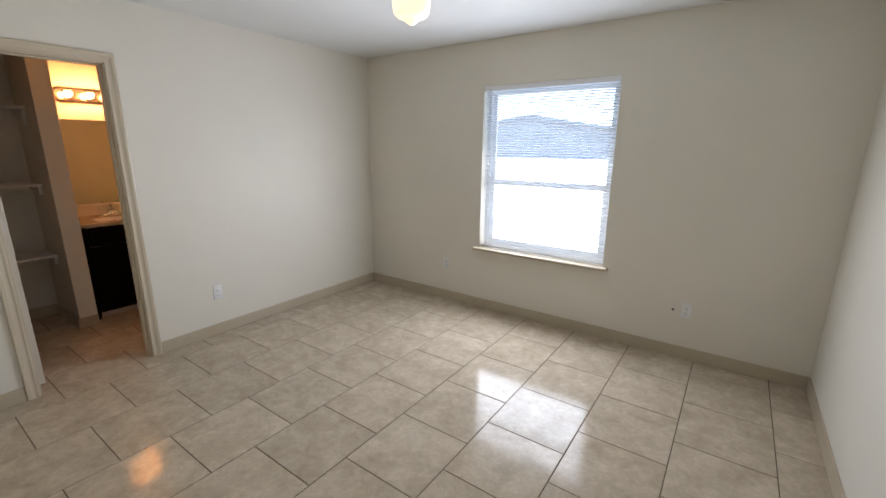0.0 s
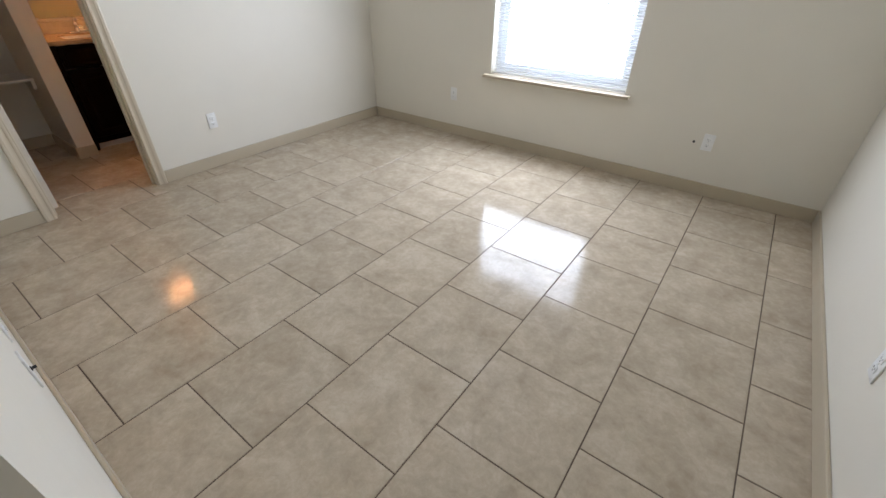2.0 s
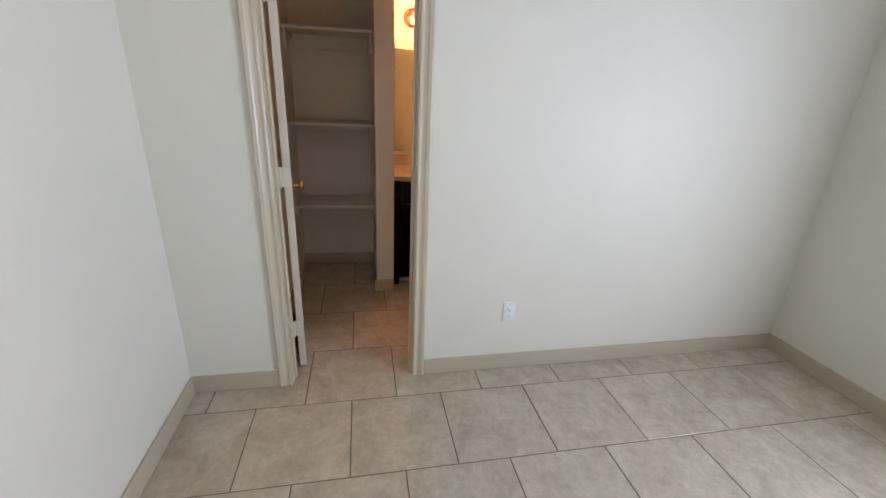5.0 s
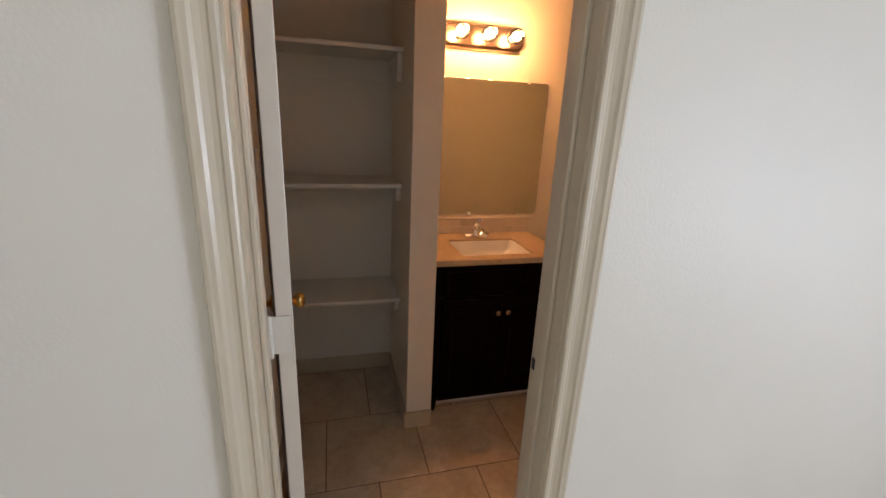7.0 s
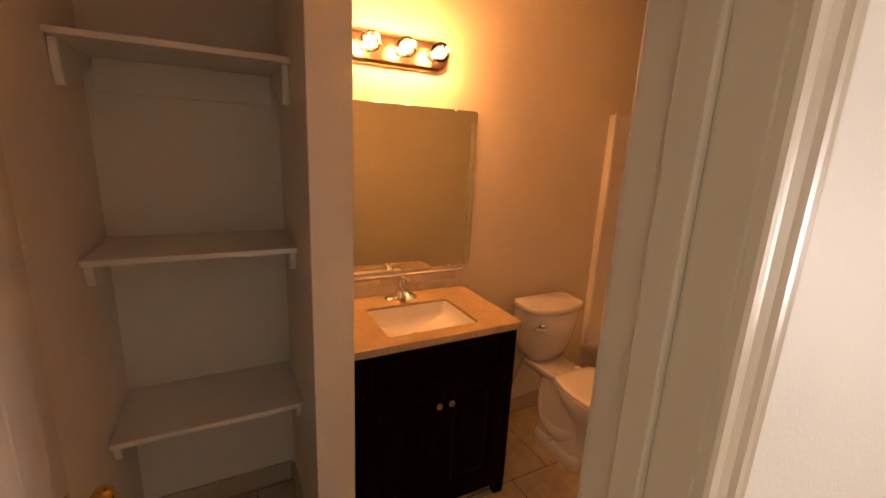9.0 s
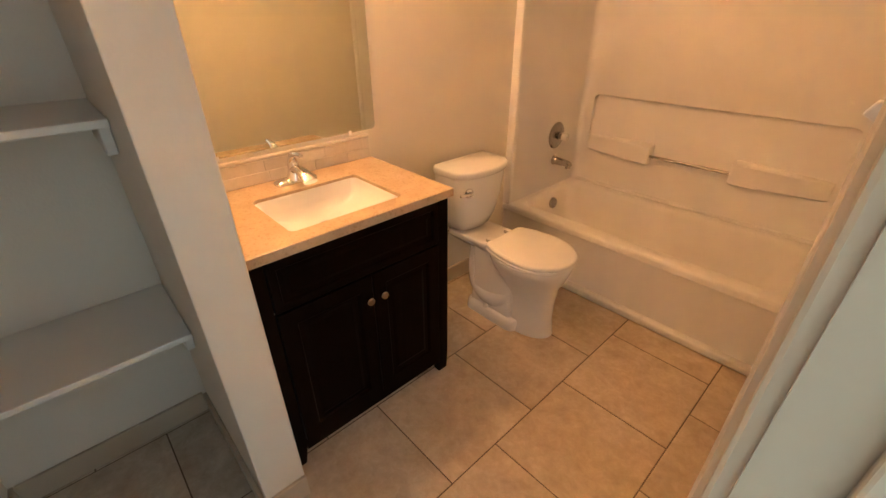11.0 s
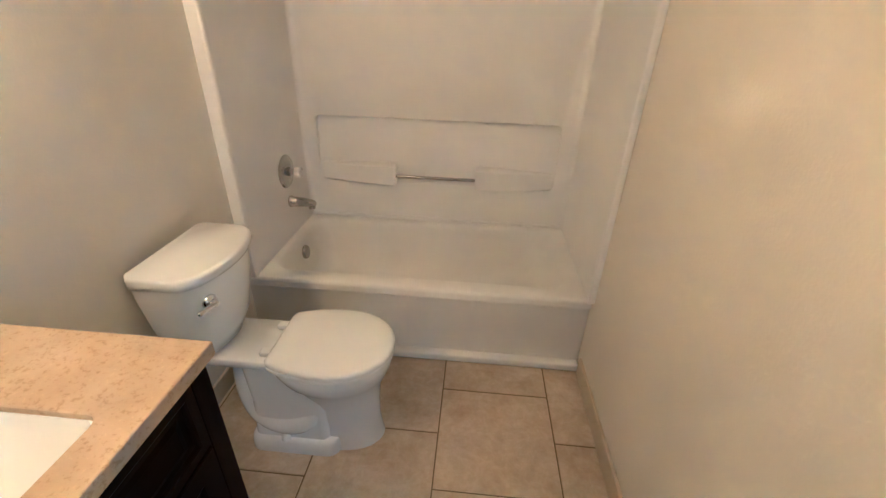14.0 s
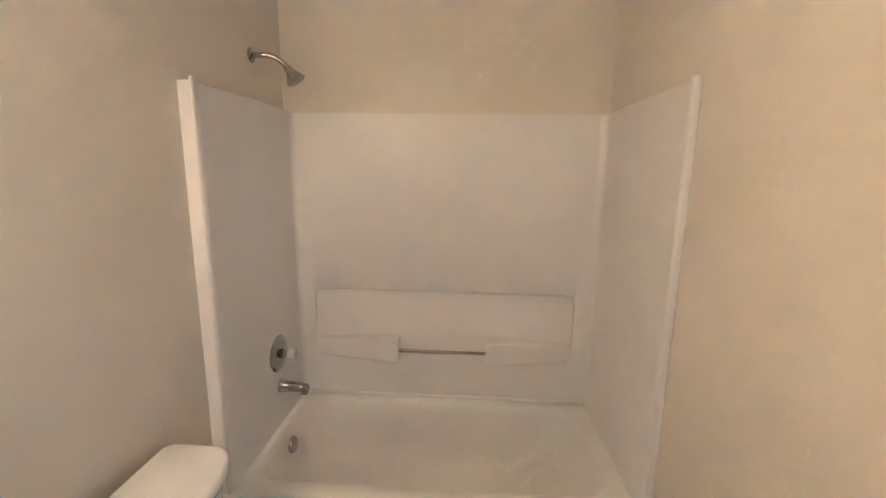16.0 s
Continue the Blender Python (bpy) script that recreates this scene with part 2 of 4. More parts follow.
def arc(p0, p1, p2, n=10):
    """Points of a quadratic curve."""
    a, b, c = Vector(p0), Vector(p1), Vector(p2)
    return [(1 - t) ** 2 * a + 2 * t * (1 - t) * b + t * t * c for t in (i / n for i in range(n + 1))]


def rrect(u0, v0, u1, v1, r, n=6):
    """Rounded rectangle in two dimensions, 4 * (n + 1) points, anticlockwise."""
    out = []
    for cu, cv, s in ((u1 - r, v1 - r, 0), (u0 + r, v1 - r, 90), (u0 + r, v0 + r, 180), (u1 - r, v0 + r, 270)):
        for i in range(n + 1):
            a = radians(s + 90 * i / n)
            out.append((cu + r * math.cos(a), cv + r * math.sin(a)))
    return out


def oval(cx, cy, a, b, z, n=40, power=2.0, back=1.0):
    """Superellipse ring; back squashes the half behind the centre."""
    out = []
    for i in range(n):
        t = 2 * math.pi * i / n
        c, s = math.cos(t), math.sin(t)
        x = math.copysign(abs(c) ** (2 / power), c) * a
        y = math.copysign(abs(s) ** (2 / power), s) * b
        out.append((cx + (x if x > 0 else x * back), cy + y, z))
    return out


def thing(name, label, category, group="", kind="", loc=(0, 0, 0)):
    ob = tagged(new(name), label, category, group, kind)
    ob.location = loc
    ob.empty_display_size = 0.05
    return ob


def part(name, bm, mat, parent=None, label="", smooth=0):
    """Link a bmesh as one mesh object. smooth: shade smooth below this angle."""
    bmesh.ops.recalc_face_normals(bm, faces=bm.faces)
    me = bpy.data.meshes.new(name)
    if smooth:
        for f in bm.faces:
            f.smooth = True
        for e in bm.edges:
            if len(e.link_faces) == 2 and e.calc_face_angle(0) > radians(smooth):
                e.smooth = False
    bm.to_mesh(me)
    bm.free()
    me.materials.append(mat)
    ob = new(name, me)
    if parent is not None:
        at = parent.location.copy()
        up = parent.parent
        while up is not None:
            at += up.location
            up = up.parent
        ob.parent = parent
        if at.length:
            me.transform(Matrix.Translation(-at))
    if label:
        ob["label"] = label
    return ob


def setting(name, bm, mat, label, smooth=0):
    return tagged(part(name, bm, mat, None, smooth=smooth), label, name.split("_")[0], "", "structure")


# ---- plan ----
RX, SY, H = 3.98, -3.445, 2.45               # bedroom: east wall, south wall, ceiling
BX0, BX1 = -1.655, -0.115                    # bathroom west and east faces
BY0, BY1 = -3.088, 0.09                       # bathroom south and north faces
D0, D1, DH = -2.965, -2.347, 2.041           # bathroom door opening
E0, E1 = 2.99, 3.80                          # entry opening in the south wall
P0, P1, PF = -2.493, -2.364, -1.05           # stub wall: faces and front
WX0, WX1, WZ0, WZ1 = 1.440, 2.597, 0.612, 2.072   # window opening
WT = 0.16

# ---- setting ----
setting("wall_north", boxes(((BX1, 0, 0), (WX0, WT, H)), ((WX1, 0, 0), (RX + 0.12, WT, H)),
                            ((WX0, 0, 0), (WX1, WT, WZ0 - 0.025)), ((WX0, 0, WZ1), (WX1, WT, H))),
        WALL, "off-white textured drywall with a window opening")
setting("wall_west", boxes(((BX1, D1 + 0.02, 0), (0, 0, H)), ((BX1, SY - 0.12, 0), (0, D0 - 0.02, H)),
                           ((BX1, D0 - 0.02, DH + 0.02), (0, D1 + 0.02, H))),
        WALL, "off-white textured drywall with the bathroom doorway")
setting("wall_south", boxes(((0, SY - 0.12, 0), (E0, SY, H)), ((E1, SY - 0.12, 0), (RX + 0.12, SY, H)), ((E0, SY - 0.12, DH), (E1, SY, H))),
        WALL, "off-white textured drywall with the entry opening")
setting("wall_hall", boxes(((E0 - 0.22, SY - 1.2, 0), (E0 - 0.1, SY - 0.12, H)), ((E1 + 0.1, SY - 1.2, 0), (E1 + 0.22, SY - 0.12, H)),
                           ((E0 - 0.1, SY - 1.2, 0), (E1 + 0.1, SY - 1.08, H))), WALL, "off-white drywall of the hall behind the entry")
setting("wall_east", boxes(((RX, SY, 0), (RX + 0.12, 0, H))), WALL, "off-white textured drywall")
setting("wall_bath_west", boxes(((BX0 - 0.12, BY0 - 0.12, 0), (BX0, BY1 + 0.12, H))), WALL, "off-white drywall behind vanity and toilet")
setting("wall_bath_south", boxes(((BX0, BY0 - 0.12, 0), (BX1, BY0, H))), WALL, "off-white drywall beside the linen shelves")
setting("wall_bath_north", boxes(((BX0, BY1, 0), (BX1, BY1 + 0.12, H))), WALL, "off-white drywall above the tub surround")
setting("wall_partition", boxes(((BX0, P0, 0), (PF, P1, H)), bevel=0.004),
        WALL, "off-white stub wall between linen shelves and vanity")
setting("ceiling", boxes(((BX0 - 0.12, SY - 1.2, H), (RX + 0.12, BY1 + 0.12, H + 0.2))), CEIL, "white textured ceiling")


def moulding(name, runs, label):
    """Baseboard pieces with an eased top edge."""
    ob = tagged(thing(name, label, "baseboard"), kind="structure")
    for a, b in runs:
        part("board", boxes((a, b), bevel=0.004), BASE, ob)
    return ob


T, BH = 0.014, 0.093
moulding("baseboard", [((0, D1 + 0.067, 0), (T, 0, BH)), ((0, SY, 0), (T, D0 - 0.067, BH)),
                       ((T, -T, 0), (RX, 0, BH)), ((T, SY, 0), (E0, SY + T, BH)), ((E1, SY, 0), (RX, SY + T, BH)),
                       ((RX - T, SY + T, 0), (RX, -T, BH))], "beige painted wooden baseboard along the bedroom walls")
moulding("baseboard", [((BX1 - T, D1 + 0.03, 0), (BX1, -0.70, BH)), ((BX0, -1.60, 0), (BX0 + T, -0.68, BH)),
                       ((BX0, BY0 + T, 0), (BX0 + T, P0 - T, BH)), ((BX0, BY0, 0), (BX1 - 0.1, BY0 + T, BH)),
                       ((BX0 + T, P0 - T, 0), (PF, P0, BH)), ((PF, P0 - T, 0), (PF + T, P1, BH))],
         "beige painted baseboard round the bathroom and linen niche")


# ---- bathroom doorway ----
def casing_profile():
    """Colonial casing section: (across from the inner edge, out from the wall)."""
    return [(0, 0), (0, 0.009), (0.004, 0.012), (0.012, 0.012), (0.016, 0.009), (0.024, 0.0095), (0.034, 0.013),
            (0.040, 0.017), (0.047, 0.018), (0.052, 0.0195), (0.058, 0.018), (0.061, 0.014), (0.061, 0)]


def casing(bm, x, sign, wide=1.0):
    """Mitred casing round the doorway on the wall face x."""
    rings = []
    r = 0.006
    for y, z, oy, oz in ((D0 - r, 0, -1, 0), (D0 - r, DH + r, -1, 1), (D1 + r, DH + r, 1, 1), (D1 + r, 0, 1, 0)):
        rings.append([(x + sign * d, y + oy * u * wide, z + oz * u * wide) for u, d in casing_profile()])
    return loft(rings, bm=bm)


door_1 = thing("door_1", "cream panelled door standing open in beige casing", "door", kind="structure", loc=(BX1 - 0.02, D0, 0))
part("casing", casing(bmesh.new(), 0, 1), TRIM, door_1, "beige moulded door casing")
part("casing", casing(bmesh.new(), BX1, -1, 0.32), TRIM, door_1, "beige moulded door casing")
part("jamb", boxes(((BX1, D0 - 0.019, 0), (0, D0, DH)), ((BX1, D1, 0), (0, D1 + 0.019, DH)), ((BX1, D0, DH), (0, D1, DH + 0.019))), TRIM, door_1)
part("stop", boxes(((-0.075, D0, 0), (-0.04, D0 + 0.011, DH)), ((-0.075, D1 - 0.011, 0), (-0.04, D1, DH)),
                   ((-0.075, D0 + 0.011, DH - 0.011), (-0.04, D1 - 0.011, DH)), bevel=0.003), TRIM, door_1)
part("strike_plate", boxes(((-0.112, D1 - 0.0015, 0.915), (-0.085, D1, 0.975)), bevel=0.0006), TRIM, door_1, "strike plate painted over in beige")
part("strike_hole", boxes(((-0.105, D1 - 0.0035, 0.93), (-0.092, D1 - 0.0014, 0.96))), DARK, door_1)


def turn_about(bm, pivot, deg):
    bmesh.ops.transform(bm, matrix=Matrix.Translation(pivot) @ Matrix.Rotation(radians(deg), 4, 'Z') @ Matrix.Translation(-Vector(pivot)), verts=bm.verts)
    return bm


LEAF_W, LEAF_T = 0.598, 0.035
PIV = (BX1 - 0.02, D0 + 0.017, 0)
SWING = 9.0


def leaf_part(name, bm, mat, label="", smooth=0, parent=None):
    turn_about(bm, PIV, SWING)
    return part(name, bm, mat, parent or door_1, label, smooth)


lx1 = PIV[0]
lx0 = lx1 - LEAF_W
ly0, ly1 = PIV[1], PIV[1] + LEAF_T


def door_leaf():
    bm = boxes(((lx0, ly0, 0.012), (lx1, ly1, DH - 0.004)), bevel=0.002)
    for z0, z1 in ((0.22, 0.86), (1.02, 1.55), (1.66, 1.92)):
        for u0, u1 in ((lx0 + 0.10, lx0 + 0.27), (lx0 + 0.315, lx1 - 0.10)):
            for y, s in ((ly1, 1), (ly0, -1)):
                rings = []
                for inset, d in ((0, 0.0004), (0.006, 0.0016), (0.012, 0.0017), (0.026, 0.0007), (0.045, 0.0015), (0.05, 0.0016)):
                    rings.append([(u0 + inset, y + s * d, z0 + inset), (u1 - inset, y + s * d, z0 + inset),
                                  (u1 - inset, y + s * d, z1 - inset), (u0 + inset, y + s * d, z1 - inset)])
                loft(rings, cap0=False, bm=bm)
    return bm


leaf_part("leaf", door_leaf(), DOOR, "cream painted door with raised panels")
for s, y in ((1, ly1), (-1, ly0)):
    k = 1.0 if s > 0 else 0.8
    leaf_part("knob", lathe([(r, d * k) for r, d in ((0.031, 0), (0.031, 0.004), (0.024, 0.008), (0.012, 0.012), (0.011, 0.03), (0.016, 0.034), (0.025, 0.042),
                             (0.0285, 0.052), (0.027, 0.062), (0.02, 0.069), (0.009, 0.071), (0.008, 0.0695), (0.001, 0.0695))],
                            (lx0 + 0.058, y, 0.905), (0, s, 0)), BRASS, "polished brass round door knob", 40)
leaf_part("latch", boxes(((lx0 - 0.0015, ly0 + 0.006, 0.875), (lx0, ly1 - 0.006, 0.935))), BRASS)
for z in (0.25, 1.06, 1.82):
    hg = part("hinge", boxes(((BX1 + 0.03, D0, z - 0.045), (BX1 - 0.004, D0 + 0.003, z + 0.045)),
                             ((BX1 - 0.021, D0 + 0.002, z - 0.045), (BX1 - 0.019, D0 + 0.046, z + 0.045)), bevel=0.0008), HINGE, door_1, "painted-over butt hinge")
    part("hinge_pin", lathe([(0.004, -0.05), (0.006, -0.046), (0.006, 0.046), (0.004, 0.05)], (BX1 - 0.012, D0 + 0.004, z), n=12), HINGE, hg, smooth=40)


# ---- bedroom window, sill, blind ----
window_1 = thing("window_1", "white vinyl single-hung window in a drywall return", "window", kind="structure", loc=(WX0, WT - 0.06, WZ0))


def frame_ring(x0, z0, x1, z1, w, y0, y1, bevel=0.003):
    return boxes(((x0, y0, z0), (x0 + w, y1, z1)), ((x1 - w, y0, z0), (x1, y1, z1)),
                 ((x0 + w, y0, z0), (x1 - w, y1, z0 + w)), ((x0 + w, y0, z1 - w), (x1 - w, y1, z1)), bevel=bevel)


MEET = 1.235
part("window_frame", frame_ring(WX0, WZ0, WX1, WZ1, 0.035, 0.09, 0.155), VINYL, window_1)
up_sash = part("sash", frame_ring(WX0 + 0.036, MEET - 0.02, WX1 - 0.036, WZ1 - 0.036, 0.035, 0.125, 0.148), VINYL, window_1)
lo_sash = part("sash", frame_ring(WX0 + 0.036, WZ0 + 0.036, WX1 - 0.036, MEET + 0.02, 0.042, 0.098, 0.122), VINYL, window_1)
for sash, a, b, y in ((up_sash, MEET, WZ1 - 0.06, 0.136), (lo_sash, WZ0 + 0.06, MEET, 0.11)):
    pane = part("pane", boxes(((WX0 + 0.07, y, a + 0.014), (WX1 - 0.07, y + 0.003, b - 0.01))), GLASS, sash, "clear glass pane")
    pane.visible_shadow = False
part("window_sill", boxes(((WX0, -0.001, WZ0 - 0.025), (WX1, 0.09, WZ0)), ((WX0 - 0.05, -0.066, WZ0 - 0.025), (WX1 + 0.045, -0.001, WZ0)), bevel=0.006), BASE, window_1, "beige painted wooden sill")

blind = thing("mini_blind", "white vinyl mini blind lowered with open slats", "blind", loc=(WX0, 0.035, WZ1))
part("head_rail", boxes(((WX0 + 0.006, 0.012, WZ1 - 0.03), (WX1 - 0.006, 0.048, WZ1 - 0.002)), bevel=0.002), VINYL, blind)
part("valance", boxes(((WX0 + 0.003, 0.004, WZ1 - 0.04), (WX1 - 0.003, 0.008, WZ1 - 0.001)), bevel=0.0015), VINYL, blind)
part("bottom_rail", boxes(((WX0 + 0.008, 0.02, WZ0 + 0.006), (WX1 - 0.008, 0.042, WZ0 + 0.022)), bevel=0.004), VINYL, blind)


def slat_mesh():
    """One curved slat, centred on its own origin."""
    bm = bmesh.new()
    tilt = radians(-24)
    sec = []
    for i in range(7):
        u = -0.0125 + 0.025 * i / 6
        v = 0.0016 * (1 - (u / 0.0125) ** 2)
        sec.append((u * math.cos(tilt) - v * math.sin(tilt), u * math.sin(tilt) + v * math.cos(tilt)))
    ring = sec + [(u, v - 0.0005) for u, v in reversed(sec)]
    L = (WX1 - WX0) / 2 - 0.009
    loft([[(x, u, v) for u, v in ring] for x in (-L, L)], bm=bm)
    bmesh.ops.recalc_face_normals(bm, faces=bm.faces)
    me = bpy.data.meshes.new("slat")
    bm.to_mesh(me)
    bm.free()
    me.materials.append(SLAT)
    return me


SLAT_MESH = slat_mesh()
zs = WZ0 + 0.034
while zs < WZ1 - 0.045:
    o = new("slat", SLAT_MESH)
    o.parent = blind
    o.location = ((WX1 - WX0) / 2, -0.004 + random.uniform(-0.0006, 0.0006), zs - WZ1)
    o.rotation_euler = (random.uniform(-0.04, 0.04), 0, 0)
    zs += 0.0205
for x in (WX0 + 0.13, (WX0 + WX1) / 2, WX1 - 0.13):
    for y in (0.0175, 0.0445):
        part("ladder_cord", tube([(x, y, WZ1 - 0.03), (x, y, WZ0 + 0.015)], 0.0008, 5), VINYL, blind)
part("tilt_wand", tube([(WX0 + 0.07, 0.0, WZ1 - 0.03), (WX0 + 0.068, -0.004, WZ1 - 0.35), (WX0 + 0.066, -0.004, WZ1 - 0.72)], 0.0035, 8), GLASS, blind, "clear plastic tilt wand")
part("lift_cord", tube([(WX1 - 0.075, 0.0, WZ1 - 0.03), (WX1 - 0.075, -0.006, WZ0 + 0.42)], 0.0012, 6), VINYL, blind)
part("tassel", lathe([(0.002, 0.06), (0.004, 0.055), (0.0065, 0.02), (0.0075, 0.0), (0.005, -0.002)], (WX1 - 0.075, -0.006, WZ0 + 0.36), n=12), NICKEL, blind, "grey cord tassel", 40)


# ---- bedroom ceiling light ----
lamp = thing("ceiling_light", "lit warm opal schoolhouse globe hanging from the ceiling", "ceiling light", loc=(1.99, -1.683, H))
GX, GY = 1.99, -1.683
part("canopy", lathe([(0.07, 0), (0.07, -0.012), (0.055, -0.028), (0.022, -0.036), (0.016, -0.06), (0.018, -0.084), (0.05, -0.092), (0.053, -0.13), (0.047, -0.137)], (GX, GY, H)), NICKEL, lamp, "brushed metal canopy and fitter", 40)
part("globe", lathe([(0.044, 0.105), (0.046, 0.095), (0.07, 0.08), (0.09, 0.055), (0.094, 0.03), (0.092, 0.0), (0.088, -0.03), (0.08, -0.045), (0.066, -0.056),
                     (0.050, -0.062), (0.040, -0.066), (0.022, -0.079), (0.010, -0.088), (0.0, -0.091)], (GX, GY, 2.211), n=40), OPAL, lamp, "warm white opal glass globe", 50)


# ---- wall plates ----
def outlet_mesh(kind):
    """Plate parts in local space: wall plane y = 0, facing -y."""
    out = [("plate", boxes(((-0.035, -0.006, -0.0575), (0.035, 0, 0.0575)), bevel=0.0022), WHITE)]
    if kind == "outlet":
        for z in (-0.0195, 0.0195):
            bm = loft([[(u, -d, v + z) for u, v in rrect(-0.0165 + i, -0.0135 + i, 0.0165 - i, 0.0135 - i, 0.008)] for i, d in ((0, 0.006), (0, 0.0082), (0.0008, 0.0088))])
            out.append(("receptacle", bm, WHITE))
            out.append(("slot", boxes(((-0.0075, -0.0093, z - 0.003), (-0.0055, -0.0085, z + 0.006))), DARK))
            out.append(("slot", boxes(((0.0055, -0.0093, z - 0.002), (0.0075, -0.0085, z + 0.005))), DARK))
            out.append(("ground_hole", lathe([(0.0026, 0), (0.0026, 0.0006)], (0, -0.0086, z - 0.0085), (0, -1, 0), 10), DARK))
        out.append(("screw", lathe([(0.003, 0), (0.0022, 0.0012), (0.0, 0.0014)], (0, -0.006, 0), (0, -1, 0), 10), NICKEL))
    elif kind == "jack":
        out = [("rim", lathe([(0.011, 0), (0.011, 0.002), (0.008, 0.003)], (0, 0, 0), (0, -1, 0), 14), WALL),
               ("connector", lathe([(0.0085, 0.001), (0.0085, 0.006), (0.005, 0.0065), (0.005, 0.012), (0.001, 0.012)], (0, 0, 0), (0, -1, 0), 12), DARK)]
    elif kind == "coax":
        out.append(("connector", lathe([(0.008, 0), (0.008, 0.003), (0.0048, 0.0035), (0.0048, 0.014), (0.003, 0.014)], (0, -0.006, 0), (0, -1, 0), 12), DARK))
    elif kind == "switch":
        out.append(("bezel", boxes(((-0.0055, -0.0085, -0.0125), (0.0055, -0.005, 0.0125)), bevel=0.0008), WHITE))
        bm = boxes(((-0.004, -0.024, -0.004), (0.004, -0.006, 0.005)), bevel=0.0012)
        bmesh.ops.rotate(bm, verts=bm.verts, cent=(0, -0.006, 0), matrix=Matrix.Rotation(radians(-28), 3, 'X'))
        out.append(("toggle", bm, WHITE))
        for z in (-0.03, 0.03):
            out.append(("screw", lathe([(0.003, 0), (0.0022, 0.0012), (0.0, 0.0014)], (0, -0.006, z), (0, -1, 0), 10), NICKEL))
    return out


def wall_plate(kind, label, loc, rz, group=""):
    name = {"outlet": "wall_outlet", "coax": "cable_outlet", "jack": "cable_jack", "switch": "light_switch"}[kind]
    ob = thing(name, label, "outlet" if kind != "switch" else "switch", group)
    for n, bm, mat in outlet_mesh(kind):
        part(n, bm, mat, ob, smooth=35)
    ob.matrix_world = pose(*loc, 0, 0, rz)
    return ob


OUT = "white duplex outlet with white plate above the baseboard"
wall_plate("outlet", OUT, (0.0, -1.818, 0.36), 90, "bedroom outlets")
wall_plate("outlet", OUT, (1.049, 0.0, 0.384), 0, "bedroom outlets")
wall_plate("outlet", OUT, (3.224, 0.0, 0.382), 0, "bedroom outlets")
wall_plate("jack", "small black cable connector bare in the wall beside an outlet", (3.137, 0.0, 0.372), 0)
wall_plate("outlet", OUT, (RX, -1.90, 0.388), -90, "bedroom outlets")
wall_plate("outlet", OUT, (1.655, SY, 0.383), 180, "bedroom outlets")
wall_plate("coax", "white cable plate with black coaxial connector beside an outlet", (1.93, SY, 0.365), 180)
wall_plate("switch", "white toggle switch plate beside the linen shelves", (-0.94, BY0, 1.34), 180)


# ---- linen shelves ----
NY0, NY1 = BY0, P0
for z, xf, drop in ((0.614, -1.30, 0.07), (1.22, -1.30, 0.07), (1.835, -1.30, 0.12)):
    sh = thing("linen_shelf", "white painted linen shelf on small end brackets", "shelf", "shelves of the linen niche", loc=(BX0, NY0, z))
    part("board", boxes(((BX0, NY0 + 0.002, z - 0.019), (xf, NY1 - 0.002, z)), bevel=0.003), SHELF, sh)
    part("back_cleat", boxes(((BX0, NY0 + 0.03, z - 0.019 - drop * 0.9), (BX0 + 0.014, NY1 - 0.03, z - 0.0195)), bevel=0.002), WALL, sh)
    for y0, y1 in ((NY0 + 0.001, NY0 + 0.024), (NY1 - 0.024, NY1 - 0.001)):
        ring = [(xf - 0.035, z - 0.0195), (xf - 0.035, z - 0.02 - drop * 0.55), (xf - 0.05, z - 0.02 - drop), (xf - 0.075, z - 0.02 - drop), (BX0 + 0.01, z - 0.055), (BX0 + 0.01, z - 0.0195)]
        bm = loft([[(x, y, zz) for x, zz in ring] for y in (y0, y1)])
        bmesh.ops.bevel(bm, geom=bm.edges[:], offset=0.003, segments=1, affect='EDGES')
        part("bracket", bm, SHELF, sh)


# ---- vanity ----
VX, VY0, VY1, CT = -1.142, -2.355, -1.624, 0.874      # front plane, ends, counter top
van = thing("vanity_cabinet", "espresso-stained wooden vanity with two panel doors on short legs", "cabinet", loc=(-1.39, -1.99, 0))
part("side_panel", boxes(((BX0 + 0.005, VY1 - 0.018, 0.055), (VX - 0.02, VY1, CT - 0.032)), bevel=0.002), WOOD, van)
part("side_panel", boxes(((BX0 + 0.005, VY0, 0.055), (VX - 0.02, VY0 + 0.018, CT - 0.032)), bevel=0.002), WOOD, van)
for y0, y1 in ((VY0, VY0 + 0.05), (VY1 - 0.05, VY1)):
    ring0 = [(VX - 0.05, y0), (VX, y0), (VX, y1), (VX - 0.05, y1)]
    m = 0.014 if y1 == VY1 else 0
    n = 0.014 if y0 == VY0 else 0
    foot = [(VX - 0.04, y0 + n * 0), (VX - 0.004, y0 + n * 0), (VX - 0.004, y1 - 0.016 + m), (VX - 0.04, y1 - 0.016 + m)]
    bm = loft([[(x, y, 0.0) for x, y in foot], [(x, y, 0.09) for x, y in ring0], [(x, y, CT - 0.032) for x, y in ring0]])
    bmesh.ops.bevel(bm, geom=bm.edges[:], offset=0.003, segments=2, affect='EDGES')
    part("leg_stile", bm, WOOD, van)
part("bottom_rail", boxes(((VX - 0.03, VY0 + 0.05, 0.06), (VX - 0.004, VY1 - 0.05, 0.105)), bevel=0.002), WOOD, van)
part("bottom_panel", boxes(((BX0 + 0.006, VY0 + 0.018, 0.07), (VX - 0.03, VY1 - 0.018, 0.085))), WOOD, van)
